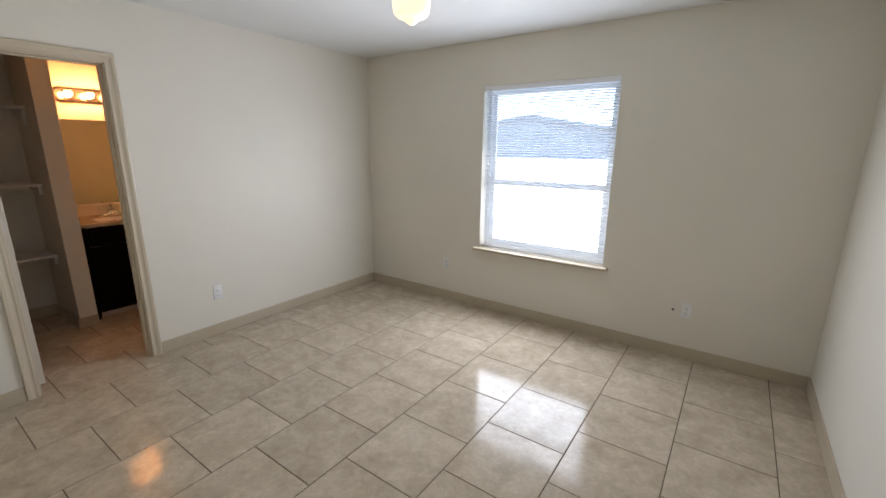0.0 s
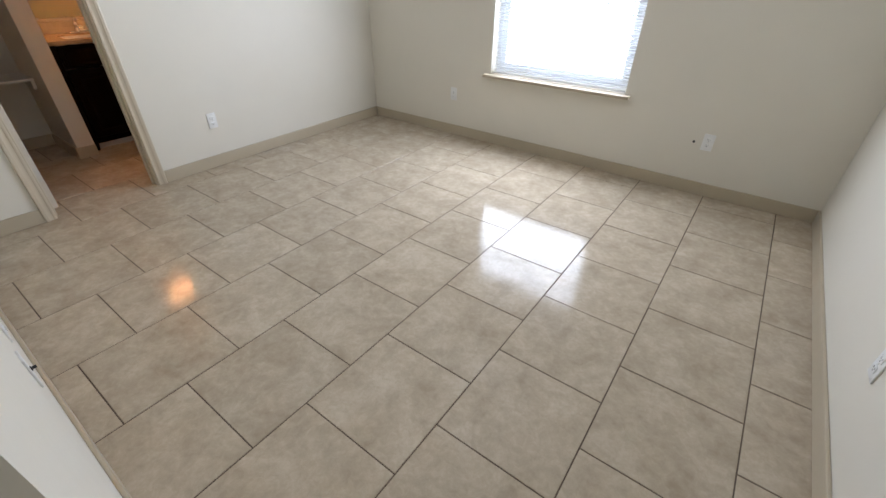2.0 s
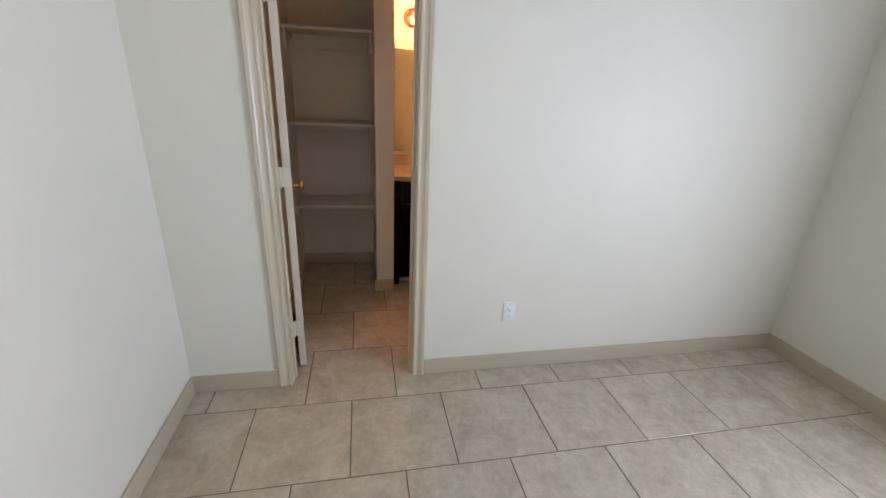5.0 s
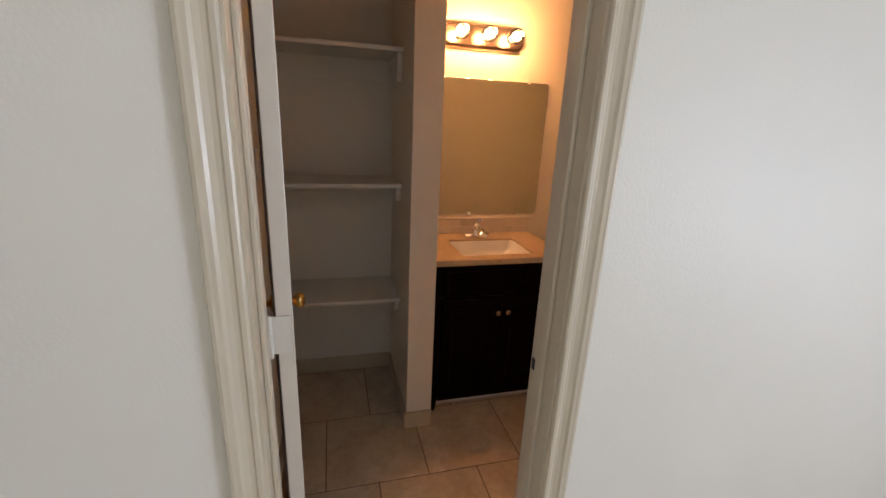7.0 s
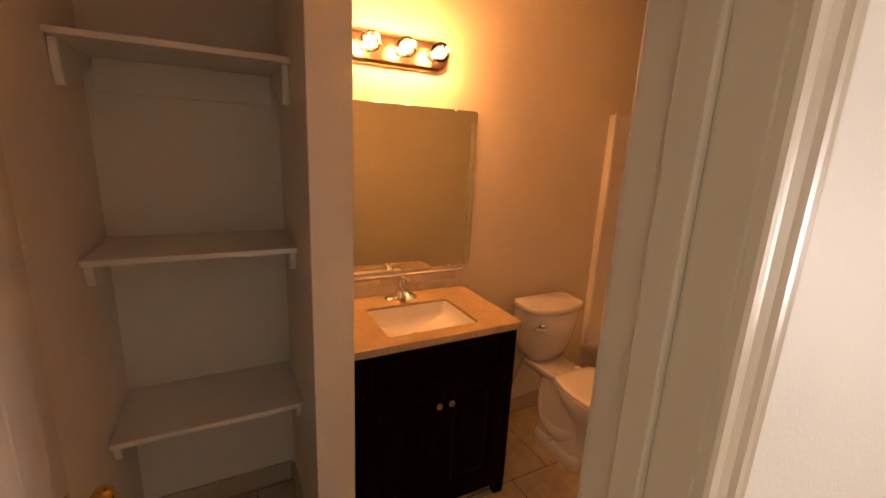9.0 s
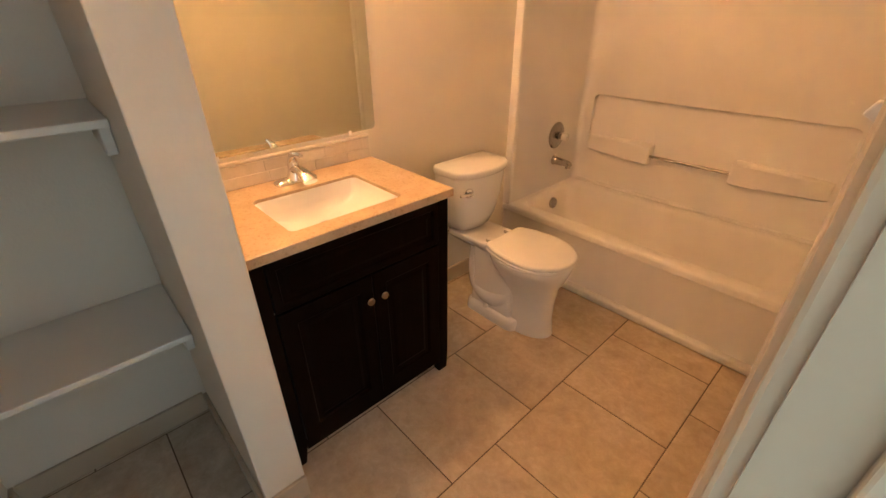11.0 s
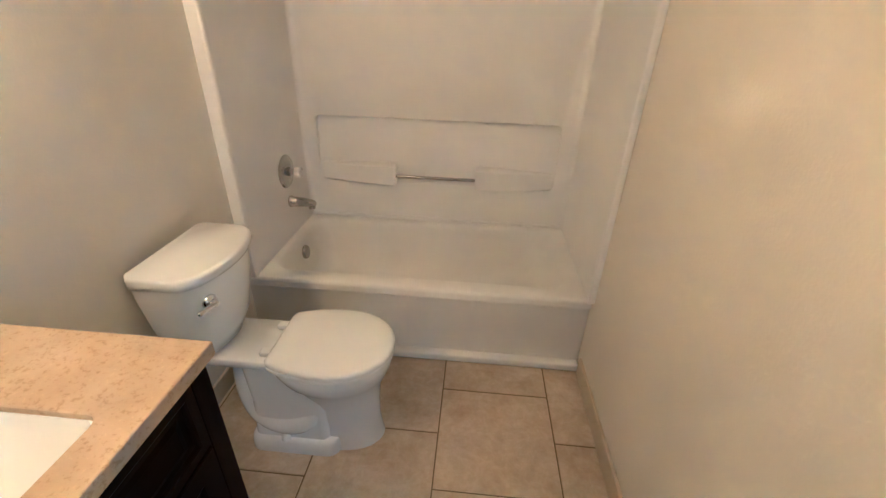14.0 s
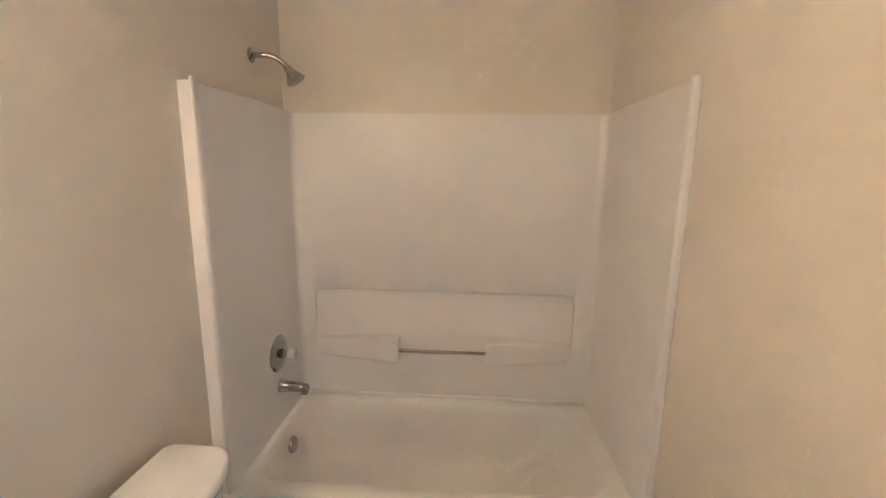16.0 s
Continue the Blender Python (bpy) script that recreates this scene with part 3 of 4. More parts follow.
part("toe_board", boxes(((VX - 0.075, VY0 + 0.02, 0.0), (VX - 0.06, VY1 - 0.02, 0.06))), CAULK, van, "pale unpainted toe board")


def panel_front(y0, y1, z0, z1, frame, x):
    """Framed front: flat rails, a bead and a sunk flat field."""
    rings = []
    for inset, d in ((0, -0.018), (0, -0.002), (0.002, 0.0), (frame, 0.0), (frame + 0.004, -0.002), (frame + 0.008, -0.008), (frame + 0.022, -0.008), (frame + 0.034, -0.0045), (frame + 0.04, -0.0045)):
        rings.append([(x + d, y0 + inset, z0 + inset), (x + d, y1 - inset, z0 + inset), (x + d, y1 - inset, z1 - inset), (x + d, y0 + inset, z1 - inset)])
    return loft(rings)


part("drawer_front", panel_front(VY0 + 0.053, VY1 - 0.053, 0.668, 0.834, 0.022, VX + 0.004), WOOD, van)
ym = (VY0 + VY1) / 2 + 0.013
for y0, y1, ky in ((VY0 + 0.053, ym - 0.0015, ym - 0.028), (ym + 0.0015, VY1 - 0.053, ym + 0.028)):
    d = part("door", panel_front(y0, y1, 0.11, 0.66, 0.05, VX + 0.004), WOOD, van)
    part("knob", lathe([(0.006, 0), (0.005, 0.008), (0.005, 0.014), (0.012, 0.018), (0.0155, 0.022), (0.0155, 0.026), (0.013, 0.029), (0.001, 0.03)], (VX + 0.004, ky, 0.578), (1, 0, 0), 20), FIXTURE, d, "round satin nickel knob", 40)

SX0, SX1, SY0, SY1 = -1.5, -1.198, -2.19, -1.788


def counter():
    """Slab with a rounded rectangular sink opening."""
    x0, x1, y0, y1, z0, z1 = BX0 + 0.001, -1.126, P1 + 0.001, -1.61, CT - 0.03, CT
    n = 6

    def square(e):
        """Outer edge with as many points as the opening, small corner radius."""
        return rrect(x0 + e, y0 + e, x1 - e, y1 - e, 0.004, n)

    hole = rrect(SX0, SY0, SX1, SY1, 0.02, n)
    hole2 = rrect(SX0 - 0.002, SY0 - 0.002, SX1 + 0.002, SY1 + 0.002, 0.021, n)
    rings = [[(x, y, z0) for x, y in hole], [(x, y, z1 - 0.002) for x, y in hole], [(x, y, z1) for x, y in hole2],
             [(x, y, z1) for x, y in square(0.004)], [(x, y, z1 - 0.0012) for x, y in square(0.001)], [(x, y, z1 - 0.004) for x, y in square(0)],
             [(x, y, z0) for x, y in square(0)], [(x, y, z0) for x, y in hole]]
    return loft(rings, cap0=False, cap1=False)


tagged(part("vanity_countertop", counter(), STONE), "beige speckled stone countertop with a sink cut-out", "countertop")


def basin():
    rings = []
    n = 6
    for e, z, r in ((0.0008, CT - 0.03, 0.02), (0.0008, CT - 0.012, 0.02), (0.003, CT - 0.0105, 0.022), (0.007, CT - 0.02, 0.025)):
        rings.append([(x, y, z) for x, y in rrect(SX0 + e, SY0 + e, SX1 - e, SY1 - e, r, n)])
    for k, (ex, ey, dz) in enumerate(((0.010, 0.016, 0.062), (0.018, 0.05, 0.086), (0.035, 0.10, 0.100), (0.07, 0.15, 0.104), (0.10, 0.175, 0.105))):
        rings.append([(x, y, CT - dz) for x, y in rrect(SX0 + ex, SY0 + ey, SX1 - ex, SY1 - ey, 0.02, n)])
    return loft(rings, cap0=False)


snk = thing("undermount_sink", "white rectangular porcelain sink set under the counter", "sink", loc=(-1.38, -1.977, CT - 0.16))
part("basin", basin(), PORCELAIN, snk, smooth=50)
part("drain", lathe([(0.03, 0.0), (0.03, 0.003), (0.026, 0.005), (0.019, 0.004), (0.018, 0.009), (0.012, 0.011), (0.001, 0.0115)], (-1.375, -1.99, CT - 0.1055)), CHROME, snk, "chrome pop-up drain", 40)


def faucet():
    fy, fx = -1.99, -1.58
    ob = thing("sink_faucet", "chrome single-lever centreset faucet on the counter", "faucet", loc=(fx, fy, CT))
    rings = []
    for e, z in ((0, 0), (0, 0.006), (0.004, 0.012), (0.012, 0.017)):
        rings.append([(x, y, CT + z) for x, y in rrect(fx - 0.026 + e, fy - 0.078 + e, fx + 0.026 - e, fy + 0.078 - e, 0.012, 6)])
    part("base_plate", loft(rings), CHROME, ob, smooth=40)
    part("body", lathe([(0.032, 0.01), (0.03, 0.02), (0.024, 0.035), (0.021, 0.055), (0.021, 0.07), (0.018, 0.076), (0.001, 0.078)], (fx, fy, CT)), CHROME, ob, smooth=40)
    pts = arc((fx + 0.008, fy, CT + 0.048), (fx + 0.075, fy, CT + 0.068), (fx + 0.125, fy, CT + 0.03), 10)
    bm = bmesh.new()
    rings = []
    for i, p in enumerate(pts):
        a = i / 10
        w, h = 0.019 + 0.008 * a, 0.018 - 0.009 * a
        rings.append([(p[0] + h * 0.35 * math.sin(t) * a, p[1] + w * math.cos(t), p[2] + h * math.sin(t)) for t in (2 * math.pi * k / 16 for k in range(16))])
    part("spout", loft(rings, bm=bm), CHROME, ob, smooth=50)
    part("lever", tube([(fx, fy, CT + 0.078), (fx + 0.005, fy, CT + 0.095), (fx + 0.03, fy, CT + 0.108), (fx + 0.075, fy + 0.003, CT + 0.112)], [0.017, 0.015, 0.010, 0.007]), CHROME, ob, smooth=50)


faucet()

# backsplash: two courses of stone strips under a pencil cap
spl = thing("backsplash", "beige marble strip backsplash with a pencil cap", "backsplash", loc=(BX0, -1.99, CT))
part("bed", boxes(((BX0, -2.362, CT + 0.0005), (BX0 + 0.0095, -1.618, CT + 0.085))), CAULK, spl)
rnd = random.Random(5)
for row in range(2):
    y = -2.362 - rnd.uniform(0, 0.08)
    while y < -1.625:
        w = rnd.uniform(0.11, 0.19)
        a, b = max(y, -2.361), min(y + w - 0.002, -1.618)
        if b - a > 0.012:
            part("stone_tile", boxes(((BX0 + 0.003, a, CT + 0.002 + row * 0.041), (BX0 + 0.011 + rnd.uniform(0, 0.002), b, CT + 0.041 + row * 0.041)), bevel=0.001, segs=1), SPLASH, spl)
        y += w
part("cap", tube([(BX0 + 0.006, -2.362, CT + 0.091), (BX0 + 0.006, -1.618, CT + 0.091)], 0.0085, 10), SPLASH, spl, "thin pale stone pencil cap", 40)

mir = thing("wall_mirror", "frameless rectangular mirror with rounded corners over the vanity", "mirror", loc=(BX0, -1.98, 0.973))
MY0, MY1, MZ0, MZ1 = -2.355, -1.575, 0.99, 1.763
part("glass", loft([[(BX0 + d, u, v) for u, v in rrect(MY0 + e, MZ0 + e, MY1 - e, MZ1 - e, 0.018, 5)] for e, d in ((0, 0.001), (0, 0.0055), (0.001, 0.006))]), MIRROR, mir)
for y, z, s in ((-2.22, MZ1, 1), (-1.70, MZ1, 1), (-2.22, MZ0, -1), (-1.70, MZ0, -1)):
    part("clip", boxes(((BX0, y - 0.008, z - 0.008 * s), (BX0 + 0.009, y + 0.008, z + 0.010 * s)), bevel=0.002), WHITE, mir, "small clear plastic mirror clip")


def vanity_light():
    x0, zc = BX0, 1.975
    ya, yb = -2.248, -1.757
    ob = thing("vanity_light", "nickel bath light bar with three lit clear globe bulbs", "wall light", loc=(x0, -2.004, zc))
    rings = [[(x0 + d, u, v) for u, v in rrect(ya + e, zc - 0.066 + e, yb - e, zc + 0.066 - e, 0.064 - e, 10)]
             for e, d in ((0, 0), (0, 0.012), (0.004, 0.022), (0.012, 0.03), (0.018, 0.034))]
    part("back_plate", loft(rings), PLATE, ob, "brushed nickel oval plate", 30)
    for y in (-2.157, -2.004, -1.851):
        part("socket", lathe([(0.024, 0), (0.024, 0.01), (0.019, 0.014), (0.017, 0.03)], (x0 + 0.032, y, zc), (1, 0, 0), 20), CHROME, ob, smooth=40)
        b = part("bulb", lathe([(0.013, 0.0), (0.0135, 0.012), (0.02, 0.02), (0.033, 0.031), (0.0395, 0.046), (0.041, 0.06), (0.037, 0.077), (0.027, 0.09), (0.014, 0.098), (0.0, 0.1)], (x0 + 0.06, y, zc), (1, 0, 0), 28), BULB_GLASS, ob, "clear glass globe bulb", 60)
        b.visible_shadow = False
        part("filament", lathe([(0.0, -0.022), (0.0114, -0.019), (0.019, -0.0106), (0.022, 0), (0.019, 0.0106), (0.0114, 0.019), (0.0, 0.022)], (x0 + 0.113, y, zc), (1, 0, 0), 16), FILAMENT, b, "glowing filament", 60)


vanity_light()


# ---- toilet ----
def toilet():
    cy = -1.105
    ob = thing("toilet", "white two-piece porcelain toilet with its lid closed", "toilet", loc=(-1.3, cy, 0))

    def tank_ring(z, half, back, depth, bow):
        """Flat back, bowed front with rounded corners."""
        n = 24
        half *= 0.945
        depth, bow = depth * 1.1, bow * 1.15
        pts = [(back, ty - half + 0.02), (back, ty + half - 0.02), (back + 0.02, ty + half)]
        for i in range(n + 1):
            u = 1 - 2 * i / n
            turn = max(0.0, (abs(u) - 0.75) / 0.25) ** 2 * 0.024
            pts.append((back + depth + bow * (1 - u * u) - turn, ty + half * u * 0.985))
        pts.append((back + 0.02, ty - half))
        return [(x, y, z) for x, y in pts]

    bk = -1.658
    ty = cy - 0.002
    part("tank", loft([tank_ring(z, h, bk, d, b) for z, h, d, b in ((0.386, 0.105, 0.10, 0.02), (0.405, 0.14, 0.125, 0.03), (0.46, 0.168, 0.14, 0.035), (0.55, 0.19, 0.152, 0.04), (0.65, 0.208, 0.16, 0.042), (0.702, 0.213, 0.162, 0.043))]), PORCELAIN, ob, smooth=45)
    part("tank_lid", loft([tank_ring(z, h, bk - 0.004, d, b) for z, h, d, b in ((0.700, 0.211, 0.171, 0.045), (0.703, 0.217, 0.177, 0.046), (0.716, 0.219, 0.18, 0.047), (0.730, 0.219, 0.18, 0.047), (0.736, 0.216, 0.177, 0.046), (0.739, 0.209, 0.169, 0.045))]), PORCELAIN, ob, smooth=60)
    lv = part("flush_lever", lathe([(0.025, -0.004), (0.025, 0.005), (0.021, 0.010), (0.013, 0.013), (0.012, 0.024), (0.009, 0.029), (0.001, 0.031)], (-1.457, ty - 0.128, 0.630), (1, -0.28, -0.06), 24), CHROME, ob, "chrome flush lever", 40)
    part("arm", tube([(-1.434, ty - 0.132, 0.630), (-1.435, ty - 0.158, 0.633), (-1.440, ty - 0.186, 0.635), (-1.443, ty - 0.202, 0.635), (-1.444, ty - 0.208, 0.635)], [0.008, 0.0075, 0.0085, 0.008, 0.003], 12), CHROME, lv, smooth=60)
    # bowl and pedestal
    rings = [oval(-1.10, cy, 0.155, 0.105, 0.0, back=1.5), oval(-1.10, cy, 0.15, 0.10, 0.02, back=1.5), oval(-1.10, cy, 0.14, 0.094, 0.09, back=1.45),
             oval(-1.10, cy, 0.142, 0.10, 0.18, back=1.4), oval(-1.11, cy, 0.165, 0.125, 0.26, back=1.3), oval(-1.115, cy, 0.196, 0.165, 0.305, back=1.15),
             oval(-1.12, cy, 0.216, 0.184, 0.345, back=1.1), oval(-1.12, cy, 0.22, 0.188, 0.366, back=1.1), oval(-1.12, cy, 0.216, 0.184, 0.376, back=1.1)]
    part("bowl", loft(rings), PORCELAIN, ob, smooth=60)
    part("deck", loft([[(x, y, z) for x, y in rrect(-1.665 + e, cy - w + e, -1.22, cy + w - e, 0.03, 5)] for e, z, w in ((0.02, 0.31, 0.08), (0.005, 0.352, 0.115), (0, 0.362, 0.12), (0, 0.385, 0.12), (0.004, 0.389, 0.12))]), PORCELAIN, ob, smooth=50)
    # bulging trapway on both sides and the stepped foot
    for s in (-1, 1):
        pts = [(-1.46, cy + s * 0.03, 0.33), (-1.465, cy + s * 0.045, 0.22), (-1.43, cy + s * 0.065, 0.13), (-1.36, cy + s * 0.08, 0.10), (-1.28, cy + s * 0.088, 0.10), (-1.20, cy + s * 0.075, 0.13), (-1.15, cy + s * 0.05, 0.20)]
        fine = []
        for i in range(len(pts) - 1):
            fine += [Vector(pts[i]).lerp(Vector(pts[i + 1]), k / 4) for k in range(4)]
        for _ in range(4):
            fine = [fine[0]] + [(fine[i - 1] + fine[i] * 2 + fine[i + 1]) / 4 for i in range(1, len(fine) - 1)] + [fine[-1]]
        part("trapway", tube(fine, 0.046, 16), PORCELAIN, ob, smooth=60)
        part("bolt_cap", lathe([(0.018, 0), (0.017, 0.012), (0.011, 0.02), (0.001, 0.023)], (-1.31, cy + s * 0.118, 0.052), (0, 0, 1), 20), SEAT, ob, "white round bolt cap", 50)
    part("foot", loft([[(x, y, z) for x, y in rrect(-1.46 + e, cy - w + e, -1.10, cy + w - e, 0.05, 6)] for e, z, w in ((0, 0, 0.14), (0, 0.02, 0.14), (0.004, 0.045, 0.138), (0.015, 0.056, 0.135))]), PORCELAIN, ob, smooth=50)
    part("core", loft([[(x, y, z) for x, y in rrect(-1.44 + e, cy - w, -1.14, cy + w, 0.03, 5)] for e, z, w in ((0, 0.05, 0.116), (0.01, 0.2, 0.108), (0.0, 0.36, 0.112))]), PORCELAIN, ob, smooth=50)

    def seat_ring(z, grow):
        n = 44
        out = []
        for i in range(n):
            t = 2 * math.pi * i / n
            x = -1.108 + ((0.215 if math.cos(t) > 0 else 0.31) + grow) * math.cos(t)
            y = (0.187 + grow) * math.copysign(abs(math.sin(t)) ** 0.92, math.sin(t))
            out.append((max(x, -1.322 - grow), cy + y, z))
        return out

    part("seat", loft([seat_ring(z, g) for z, g in ((0.378, -0.004), (0.381, 0.0), (0.390, 0.0), (0.393, -0.003))]), SEAT, ob, smooth=50)
    part("lid", loft([seat_ring(z, g) for z, g in ((0.395, -0.003), (0.398, 0.001), (0.407, 0.001), (0.412, -0.003), (0.415, -0.012), (0.4165, -0.05))]), SEAT, ob, smooth=50)
    for s in (-1, 1):
        part("seat_hinge", boxes(((-1.362, cy + s * 0.075 - 0.017, 0.388), (-1.319, cy + s * 0.075 + 0.017, 0.407)), bevel=0.006, segs=3), SEAT, ob)
    part("water_supply", tube([(-1.68, cy - 0.2, 0.16), (-1.64, cy - 0.2, 0.16), (-1.625, cy - 0.195, 0.2), (-1.61, cy - 0.16, 0.32), (-1.60, cy - 0.12, 0.41)], 0.006, 10), NICKEL, ob, "braided steel supply line", 50)
    part("stop_valve", lathe([(0.025, 0), (0.02, 0.006), (0.01, 0.008), (0.01, 0.05), (0.016, 0.052), (0.016, 0.07), (0.0, 0.072)], (-1.689, cy - 0.2, 0.16), (1, 0, 0), 16), CHROME, ob, "chrome stop valve", 40)
    for o in list(ob.children) + list(lv.children):
        for v in o.data.vertices:
            v.co.z = v.co.z * 1.08 if v.co.z < 0.4 else v.co.z + 0.032
            v.co.x, v.co.y = v.co.x * 0.93 + 0.03, v.co.y * 0.93


toilet()


# ---- tub and surround ----
TX0, TX1, TY0, TY1, RIM = BX0 + 0.002, BX1 - 0.002, -0.667, BY1 - 0.002, 0.382


def tub_shell():
    n = 7
    rings = []
    o = lambda e, z, r: [(x, y, z) for x, y in rrect(TX0 + e, TY0 + e, TX1 - e, TY1 - e, r, n)]
    apron = lambda e, z: [(x, y, z) for x, y in rrect(TX0, TY0 + e, TX1, TY1, 0.005, n)]
    rings += [apron(0.014, 0.0), apron(0.014, RIM - 0.06), apron(0.011, RIM - 0.05), apron(0.0, RIM - 0.043), o(0.0, RIM - 0.02, 0.006), o(0.003, RIM - 0.006, 0.008), o(0.012, RIM, 0.012)]

    def inn(l, r, f, b, z, rad):
        return [(x, y, z) for x, y in rrect(TX0 + l, TY0 + f, TX1 - r, TY1 - b, rad, n)]

    rings += [inn(0.075, 0.075, 0.078, 0.09, RIM, 0.09), inn(0.084, 0.088, 0.088, 0.098, RIM - 0.008, 0.09), inn(0.092, 0.11, 0.096, 0.106, RIM - 0.04, 0.09),
              inn(0.11, 0.2, 0.115, 0.12, 0.17, 0.10), inn(0.13, 0.28, 0.14, 0.14, 0.09, 0.12), inn(0.17, 0.33, 0.18, 0.18, 0.065, 0.10), inn(0.24, 0.4, 0.24, 0.24, 0.06, 0.08)]
    return loft(rings)


tub = thing("bathtub", "white moulded fibreglass alcove bathtub with a flat apron", "bathtub", loc=(-0.88, -0.2, 0))
part("shell", tub_shell(), ACRYLIC, tub, smooth=50)
part("apron_lip", boxes(((TX0 + 0.004, TY0 - 0.03, 0.0), (TX1 - 0.004, TY0 + 0.016, 0.04)), bevel=0.01, segs=3), ACRYLIC, tub, smooth=50)
part("overflow_cover", lathe([(0.038, 0), (0.038, 0.014), (0.034, 0.019), (0.008, 0.021), (0.001, 0.021)], (TX0 + 0.094, -0.245, 0.282), (1, 0, 0.12), 28), FIXTURE, tub, "round chrome overflow plate", 40)

sur = thing("tub_surround", "white three-wall moulded tub surround with shelves and towel bar", "tub surround", loc=(-0.88, -0.2, RIM))
ST, PY, PX0, PX1 = 1.812, BY1 - 0.040, BX0 + 0.052, BX1 - 0.02


def back_panel():
    """Back wall skin with a shallow rounded recess that dies out at its foot."""
    n = 6
    u0, u1, v0, v1 = -1.53, -0.216, 0.60, 0.964
    ring = lambda e, d, r: [(x, PY + d * max(0.06, min(1.0, (z - v0) / (v1 - v0 - 0.05))), z) for x, z in rrect(u0 + e, v0 + e, u1 - e, v1 - e, r, n)]
    edge = [(x, PY, z) for x, z in rrect(PX0, RIM - 0.01, PX1, ST, 0.004, n)]
    edge_b = [(x, BY1 - 0.001, z) for x, z in rrect(PX0, RIM - 0.01, PX1, ST, 0.004, n)]
    return loft([edge_b, edge, ring(0.001, -0.002, 0.032), ring(0.003, -0.001, 0.03), ring(0.0, 0.012, 0.033), ring(0.003, 0.034, 0.028), ring(0.006, 0.036, 0.025)], cap0=False)


part("back_panel", back_panel(), ACRYLIC, sur, smooth=30)


def corner_cove(x, s):
    """Concave corner between side and back skins."""
    r = 0.035
    pts = [(x, PY - r)] + [(x + s * r * (1 - math.cos(a)), PY - r + r * math.sin(a)) for a in (radians(15 * i) for i in range(1, 6))] + [(x + s * r, PY), (x + s * 0.0, PY)]
    return loft([[(px, py, z) for px, py in pts] for z in (RIM - 0.01, ST)])


part("cove", corner_cove(PX0 - 0.0005, 1), ACRYLIC, sur, smooth=35)
part("cove", corner_cove(PX1 + 0.0005, -1), ACRYLIC, sur, smooth=35)
SF = -0.663
part("side_panel", boxes(((BX0, SF, RIM - 0.01), (PX0, PY + 0.01, ST + 0.005)), bevel=0.004), ACRYLIC, sur)
part("side_panel", boxes(((PX1, SF, RIM - 0.01), (BX1, PY + 0.01, ST + 0.005)), bevel=0.004), ACRYLIC, sur)
for x, s, f in ((PX0, 1, SF + 0.014), (PX1, -1, SF)):
    bm = boxes(((x - s * 0.006 if s > 0 else x + 0.021, f - 0.028, RIM - 0.002), (x + s * 0.007, f + 0.004, ST + 0.016)), bevel=0.008, segs=3)
    part("edge_bead", bm, ACRYLIC, sur, smooth=50)
for xo, xi in ((-1.51, -1.09), (-0.23, -0.652)):
    # wedge-shaped shelf: deepest and tallest at the towel bar, dying into the recess at its outer end
    yb, sg = PY + 0.036, (1 if xi > xo else -1)
    rings = []
    for f, deep, z0, z1 in ((0.0, 0.042, 0.612, 0.700), (0.05, 0.05, 0.609, 0.704), (0.5, 0.082, 0.607, 0.713), (0.97, 0.104, 0.605, 0.72), (1.0, 0.1, 0.609, 0.716)):
        x = xo + (xi - xo) * f
        rings.append([(x, yb, z0 - 0.004), (x, yb - deep + 0.006, z0), (x, yb - deep, z0 + 0.006), (x, yb - deep + 0.004, z1 - 0.008), (x, yb - deep + 0.012, z1), (x, yb, z1 + 0.004)])
    bm = loft(rings)
    bmesh.ops.recalc_face_normals(bm, faces=bm.faces)
    part("soap_shelf", bm, ACRYLIC, sur, smooth=40)
part("towel_bar", tube([(-1.094, PY - 0.036, 0.655), (-0.648, PY - 0.036, 0.655)], 0.0085, 16), FIXTURE, sur, "chrome towel bar between the shelves", 50)
part("ledge", boxes(((PX0, PY - 0.012, RIM), (PX1, PY + 0.001, RIM + 0.02)), bevel=0.006, segs=3), ACRYLIC, sur, smooth=50)

val = thing("shower_valve", "round chrome shower valve plate with a clear knob", "shower valve", loc=(PX0, -0.229, 0.731))
part("escutcheon", lathe([(0.084, 0), (0.084, 0.004), (0.078, 0.009), (0.045, 0.016), (0.02, 0.018)], (PX0, -0.229, 0.731), (1, 0, 0), 36), FIXTURE, val, smooth=40)
part("gasket", lathe([(0.09, 0), (0.09, 0.002), (0.084, 0.0025)], (PX0, -0.229, 0.731), (1, 0, 0), 36), WHITE, val)
part("stem", lathe([(0.022, 0.016), (0.022, 0.03), (0.015, 0.034), (0.013, 0.05)], (PX0, -0.229, 0.731), (1, 0, 0), 20), FIXTURE, val, smooth=40)
part("knob", lathe([(0.014, 0.048), (0.026, 0.053), (0.028, 0.066), (0.026, 0.08), (0.016, 0.083), (0.001, 0.083)], (PX0, -0.229, 0.731), (1, 0, 0), 10), ACRYLIC_KNOB, val, "faceted clear acrylic knob")
part("knob_core", lathe([(0.007, 0.048), (0.007, 0.08), (0.012, 0.082), (0.001, 0.084)], (PX0, -0.229, 0.731), (1, 0, 0), 12), FIXTURE, val)

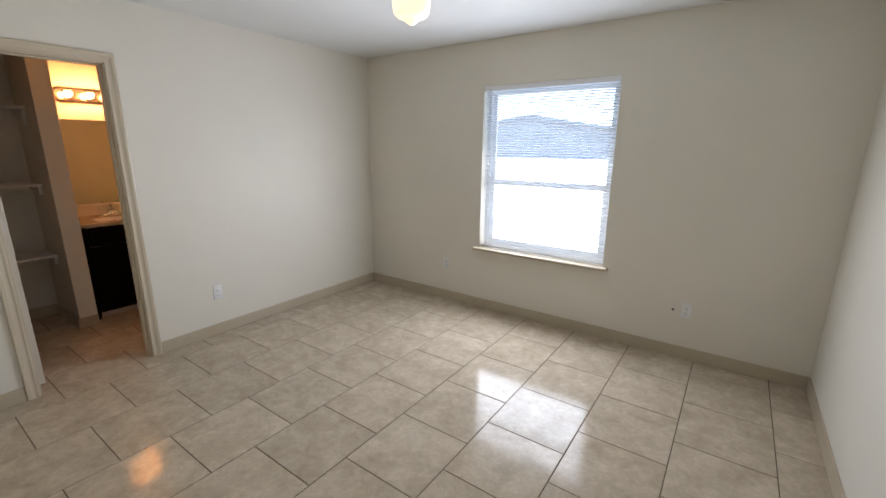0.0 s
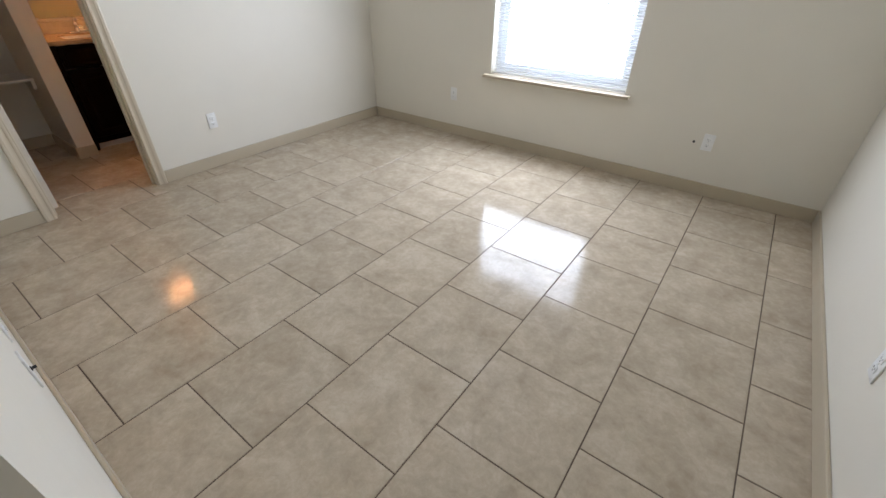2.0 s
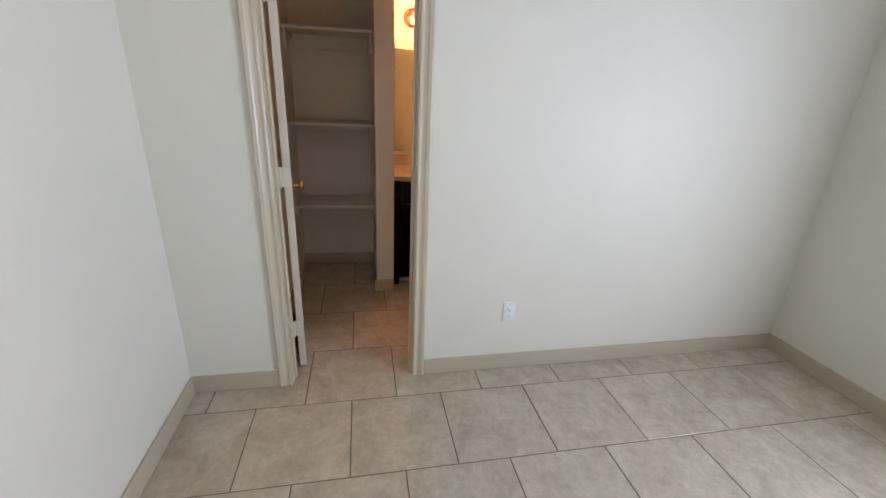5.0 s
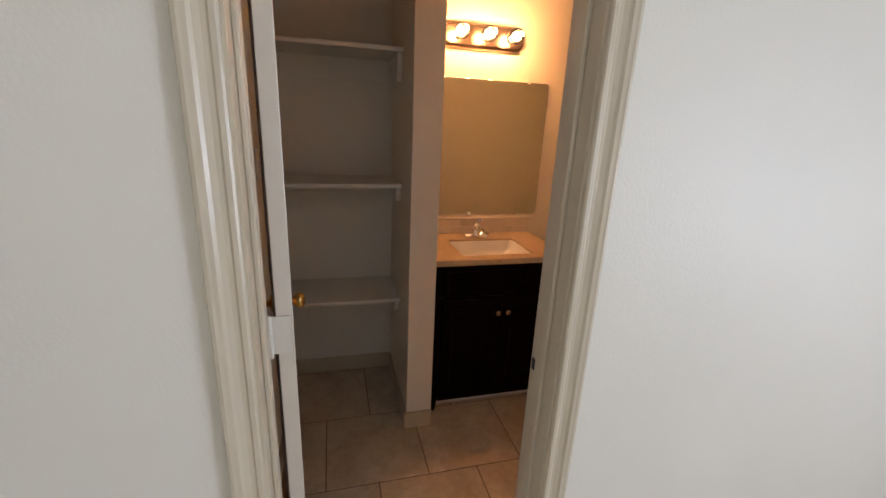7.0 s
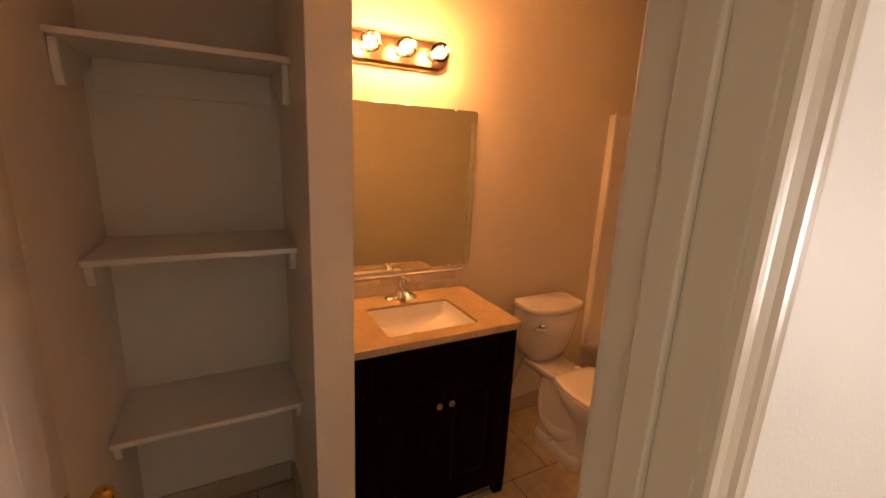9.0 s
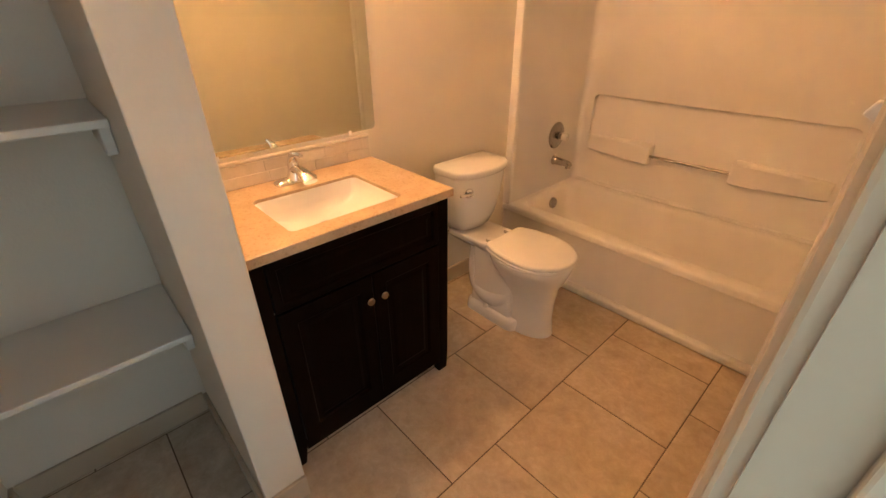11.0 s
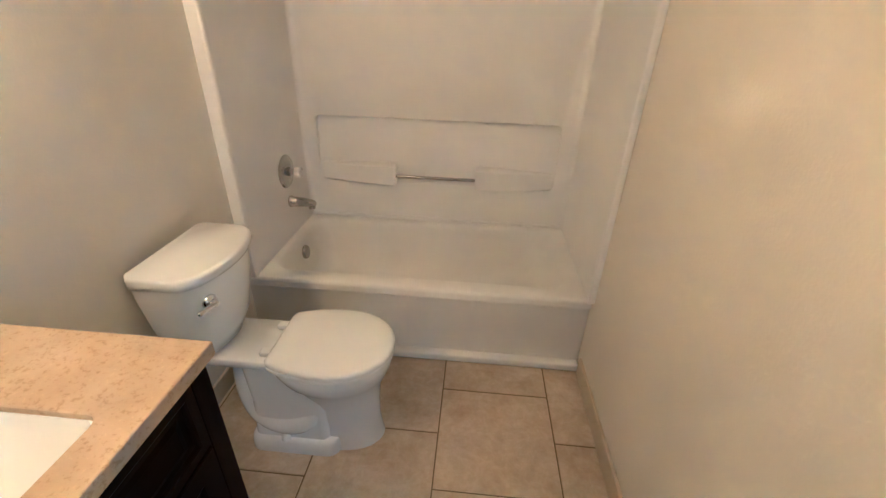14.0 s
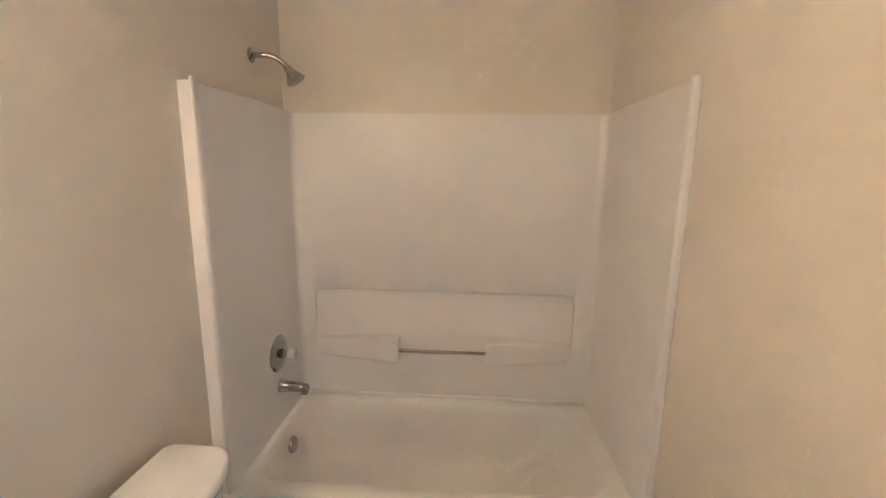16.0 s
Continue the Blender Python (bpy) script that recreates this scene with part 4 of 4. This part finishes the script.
spo = thing("tub_spout", "satin chrome tub spout on the surround wall", "tub spout", loc=(PX0, -0.222, 0.568))
rings = []
for d, w, h, dz in ((0, 0.029, 0.031, 0), (0.006, 0.03, 0.032, 0), (0.012, 0.026, 0.027, 0), (0.06, 0.024, 0.024, -0.001), (0.105, 0.022, 0.021, -0.003), (0.125, 0.02, 0.018, -0.006), (0.132, 0.015, 0.012, -0.008)):
    rings.append([(PX0 + d, -0.222 + w * math.cos(t), 0.568 + dz + h * math.sin(t)) for t in (2 * math.pi * k / 20 for k in range(20))])
part("body", loft(rings), FIXTURE, spo, smooth=40)
part("nozzle", lathe([(0.017, 0.0), (0.017, -0.02), (0.013, -0.022)], (PX0 + 0.112, -0.222, 0.555), (0, 0, 1), 16), FIXTURE, spo, smooth=40)

shw = thing("wall_shower", "satin chrome shower head on a bent wall arm", "shower", loc=(BX0, -0.19, 2.006))
part("flange", lathe([(0.03, 0), (0.03, 0.003), (0.02, 0.009), (0.012, 0.011)], (BX0, -0.19, 2.006), (1, 0, 0), 24), FIXTURE, shw, smooth=40)
arm_pts = [(BX0 + 0.005, -0.19, 2.006), (BX0 + 0.05, -0.183, 2.008)] + arc((BX0 + 0.07, -0.178, 2.007), (BX0 + 0.105, -0.167, 2.004), (BX0 + 0.135, -0.159, 1.966), 8)
part("arm", tube(arm_pts, 0.0105, 14), FIXTURE, shw, smooth=50)
HD = Vector((0.5, 0.1, -0.8)).normalized()
part("head", lathe([(0.012, 0), (0.017, 0.006), (0.018, 0.018), (0.02, 0.022), (0.022, 0.03), (0.036, 0.052), (0.041, 0.062), (0.041, 0.068), (0.036, 0.07), (0.03, 0.067), (0.001, 0.067)], Vector((BX0 + 0.133, -0.159, 1.97)), HD, 28), FIXTURE, shw, smooth=40)

# combined switch and outlet plate by the doorway inside the bathroom
CY, CZ = -2.265, 1.34
sw = thing("switch_outlet_plate", "white plate with a toggle switch above a receptacle", "switch", loc=(BX1, CY, CZ))
part("plate", boxes(((BX1 - 0.006, CY - 0.036, CZ - 0.058), (BX1, CY + 0.036, CZ + 0.058)), bevel=0.0022), WHITE, sw)
part("bezel", boxes(((BX1 - 0.0085, CY - 0.0055, CZ + 0.01), (BX1 - 0.005, CY + 0.0055, CZ + 0.035)), bevel=0.0008), WHITE, sw)
bm = boxes(((BX1 - 0.028, CY - 0.004, CZ + 0.018), (BX1 - 0.006, CY + 0.004, CZ + 0.027)), bevel=0.0012)
bmesh.ops.rotate(bm, verts=bm.verts, cent=(BX1 - 0.006, CY, CZ + 0.022), matrix=Matrix.Rotation(radians(28), 3, 'Y'))
part("toggle", bm, WHITE, sw)
part("receptacle", boxes(((BX1 - 0.0085, CY - 0.0165, CZ - 0.036), (BX1 - 0.005, CY + 0.0165, CZ - 0.009)), bevel=0.003), WHITE, sw)
for y in (CY - 0.0065, CY + 0.0065):
    part("slot", boxes(((BX1 - 0.0092, y - 0.0012, CZ - 0.026), (BX1 - 0.0084, y + 0.0012, CZ - 0.016))), DARK, sw)


# ---- outdoors ----
gr = bmesh.new()
bmesh.ops.create_grid(gr, x_segments=2, y_segments=2, size=400)
bmesh.ops.translate(gr, verts=gr.verts, vec=(0, 0, -0.25))
setting("ground", gr, GROUND, "pale sunlit ground outside the window")
house = thing("house", "grey house with a low gabled roof seen through the blind", "house", loc=(-29, 84, -0.25))
gz, hz0, hz1 = -0.25, 3.5, 7.0
bm = loft([[(-50, y, gz), (-9, y, gz), (-9, y, hz0), (-29, y, hz1), (-50, y, hz0)] for y in (70.0, 98.0)])
part("wall", bm, FACADE, house)
bm = loft([[(-52, y, hz0 - 0.3), (-29, y, hz1 + 0.08), (-7, y, hz0 - 0.3), (-7, y, hz0 + 0.12), (-29, y, hz1 + 0.5), (-52, y, hz0 + 0.12)] for y in (68.6, 99.4)])
part("roof", bm, ROOF, house)


# ---- floor: bed and separate tiles ----
def tile_mesh(w, d):
    """Tile centred on its origin, top at z = 0, eased edges."""
    bm = bmesh.new()
    a, b, e = w / 2, d / 2, 0.0016
    loft([[(-a, -b, -0.008), (a, -b, -0.008), (a, b, -0.008), (-a, b, -0.008)], [(-a, -b, -e), (a, -b, -e), (a, b, -e), (-a, b, -e)],
          [(-a + e, -b + e, 0), (a - e, -b + e, 0), (a - e, b - e, 0), (-a + e, b - e, 0)]], cap0=False, bm=bm)
    me = bpy.data.meshes.new("tile")
    bm.to_mesh(me)
    bm.free()
    me.materials.append(TILE)
    return me


TILE_MESHES = {}


def lay_tiles(floor_ob, x0, y0, pitch, joint, region):
    """Half-bond tiling clipped to region; columns run along y."""
    ax, ay, bx, by = region
    k0, k1 = math.floor((ax - x0) / pitch), math.ceil((bx - x0) / pitch)
    for k in range(k0, k1):
        u0, u1 = max(x0 + k * pitch + joint / 2, ax), min(x0 + (k + 1) * pitch - joint / 2, bx)
        if u1 - u0 < 0.01:
            continue
        off = y0 + (pitch / 2 if k % 2 else 0)
        for j in range(math.floor((ay - off) / pitch), math.ceil((by - off) / pitch)):
            v0, v1 = max(off + j * pitch + joint / 2, ay), min(off + (j + 1) * pitch - joint / 2, by)
            if v1 - v0 < 0.01:
                continue
            key = (round(u1 - u0, 4), round(v1 - v0, 4))
            if key not in TILE_MESHES:
                TILE_MESHES[key] = tile_mesh(*key)
            o = new("tile", TILE_MESHES[key])
            o.parent = floor_ob
            o.location = ((u0 + u1) / 2, (v0 + v1) / 2, random.uniform(-0.0004, 0.0002))
            o.rotation_euler = (random.uniform(-0.0012, 0.0012), random.uniform(-0.0012, 0.0012), 0)


floor = setting("floor", boxes(((BX1 + 0.06, SY - 1.2, -0.06), (RX + 0.1, 0.1, -0.0022))), GROUT, "glossy beige square ceramic tiles in half bond, brown grout")
floor_bath = setting("floor_bathroom", boxes(((BX0 - 0.1, SY, -0.06), (BX1 + 0.06, BY1 + 0.1, -0.0022))), GROUT, "glossy beige square ceramic tiles in half bond, brown grout")
# one grid runs through the doorway from room to room
lay_tiles(floor, 1.968, -2.215, 0.45, 0.0045, (-0.282, SY, RX, 0.0))
lay_tiles(floor, 1.968, -2.215, 0.45, 0.0045, (E0, SY - 1.08, E1, SY - 0.0005))
lay_tiles(floor_bath, 1.968, -2.215, 0.45, 0.0045, (BX0, BY0, -0.282, -0.64))
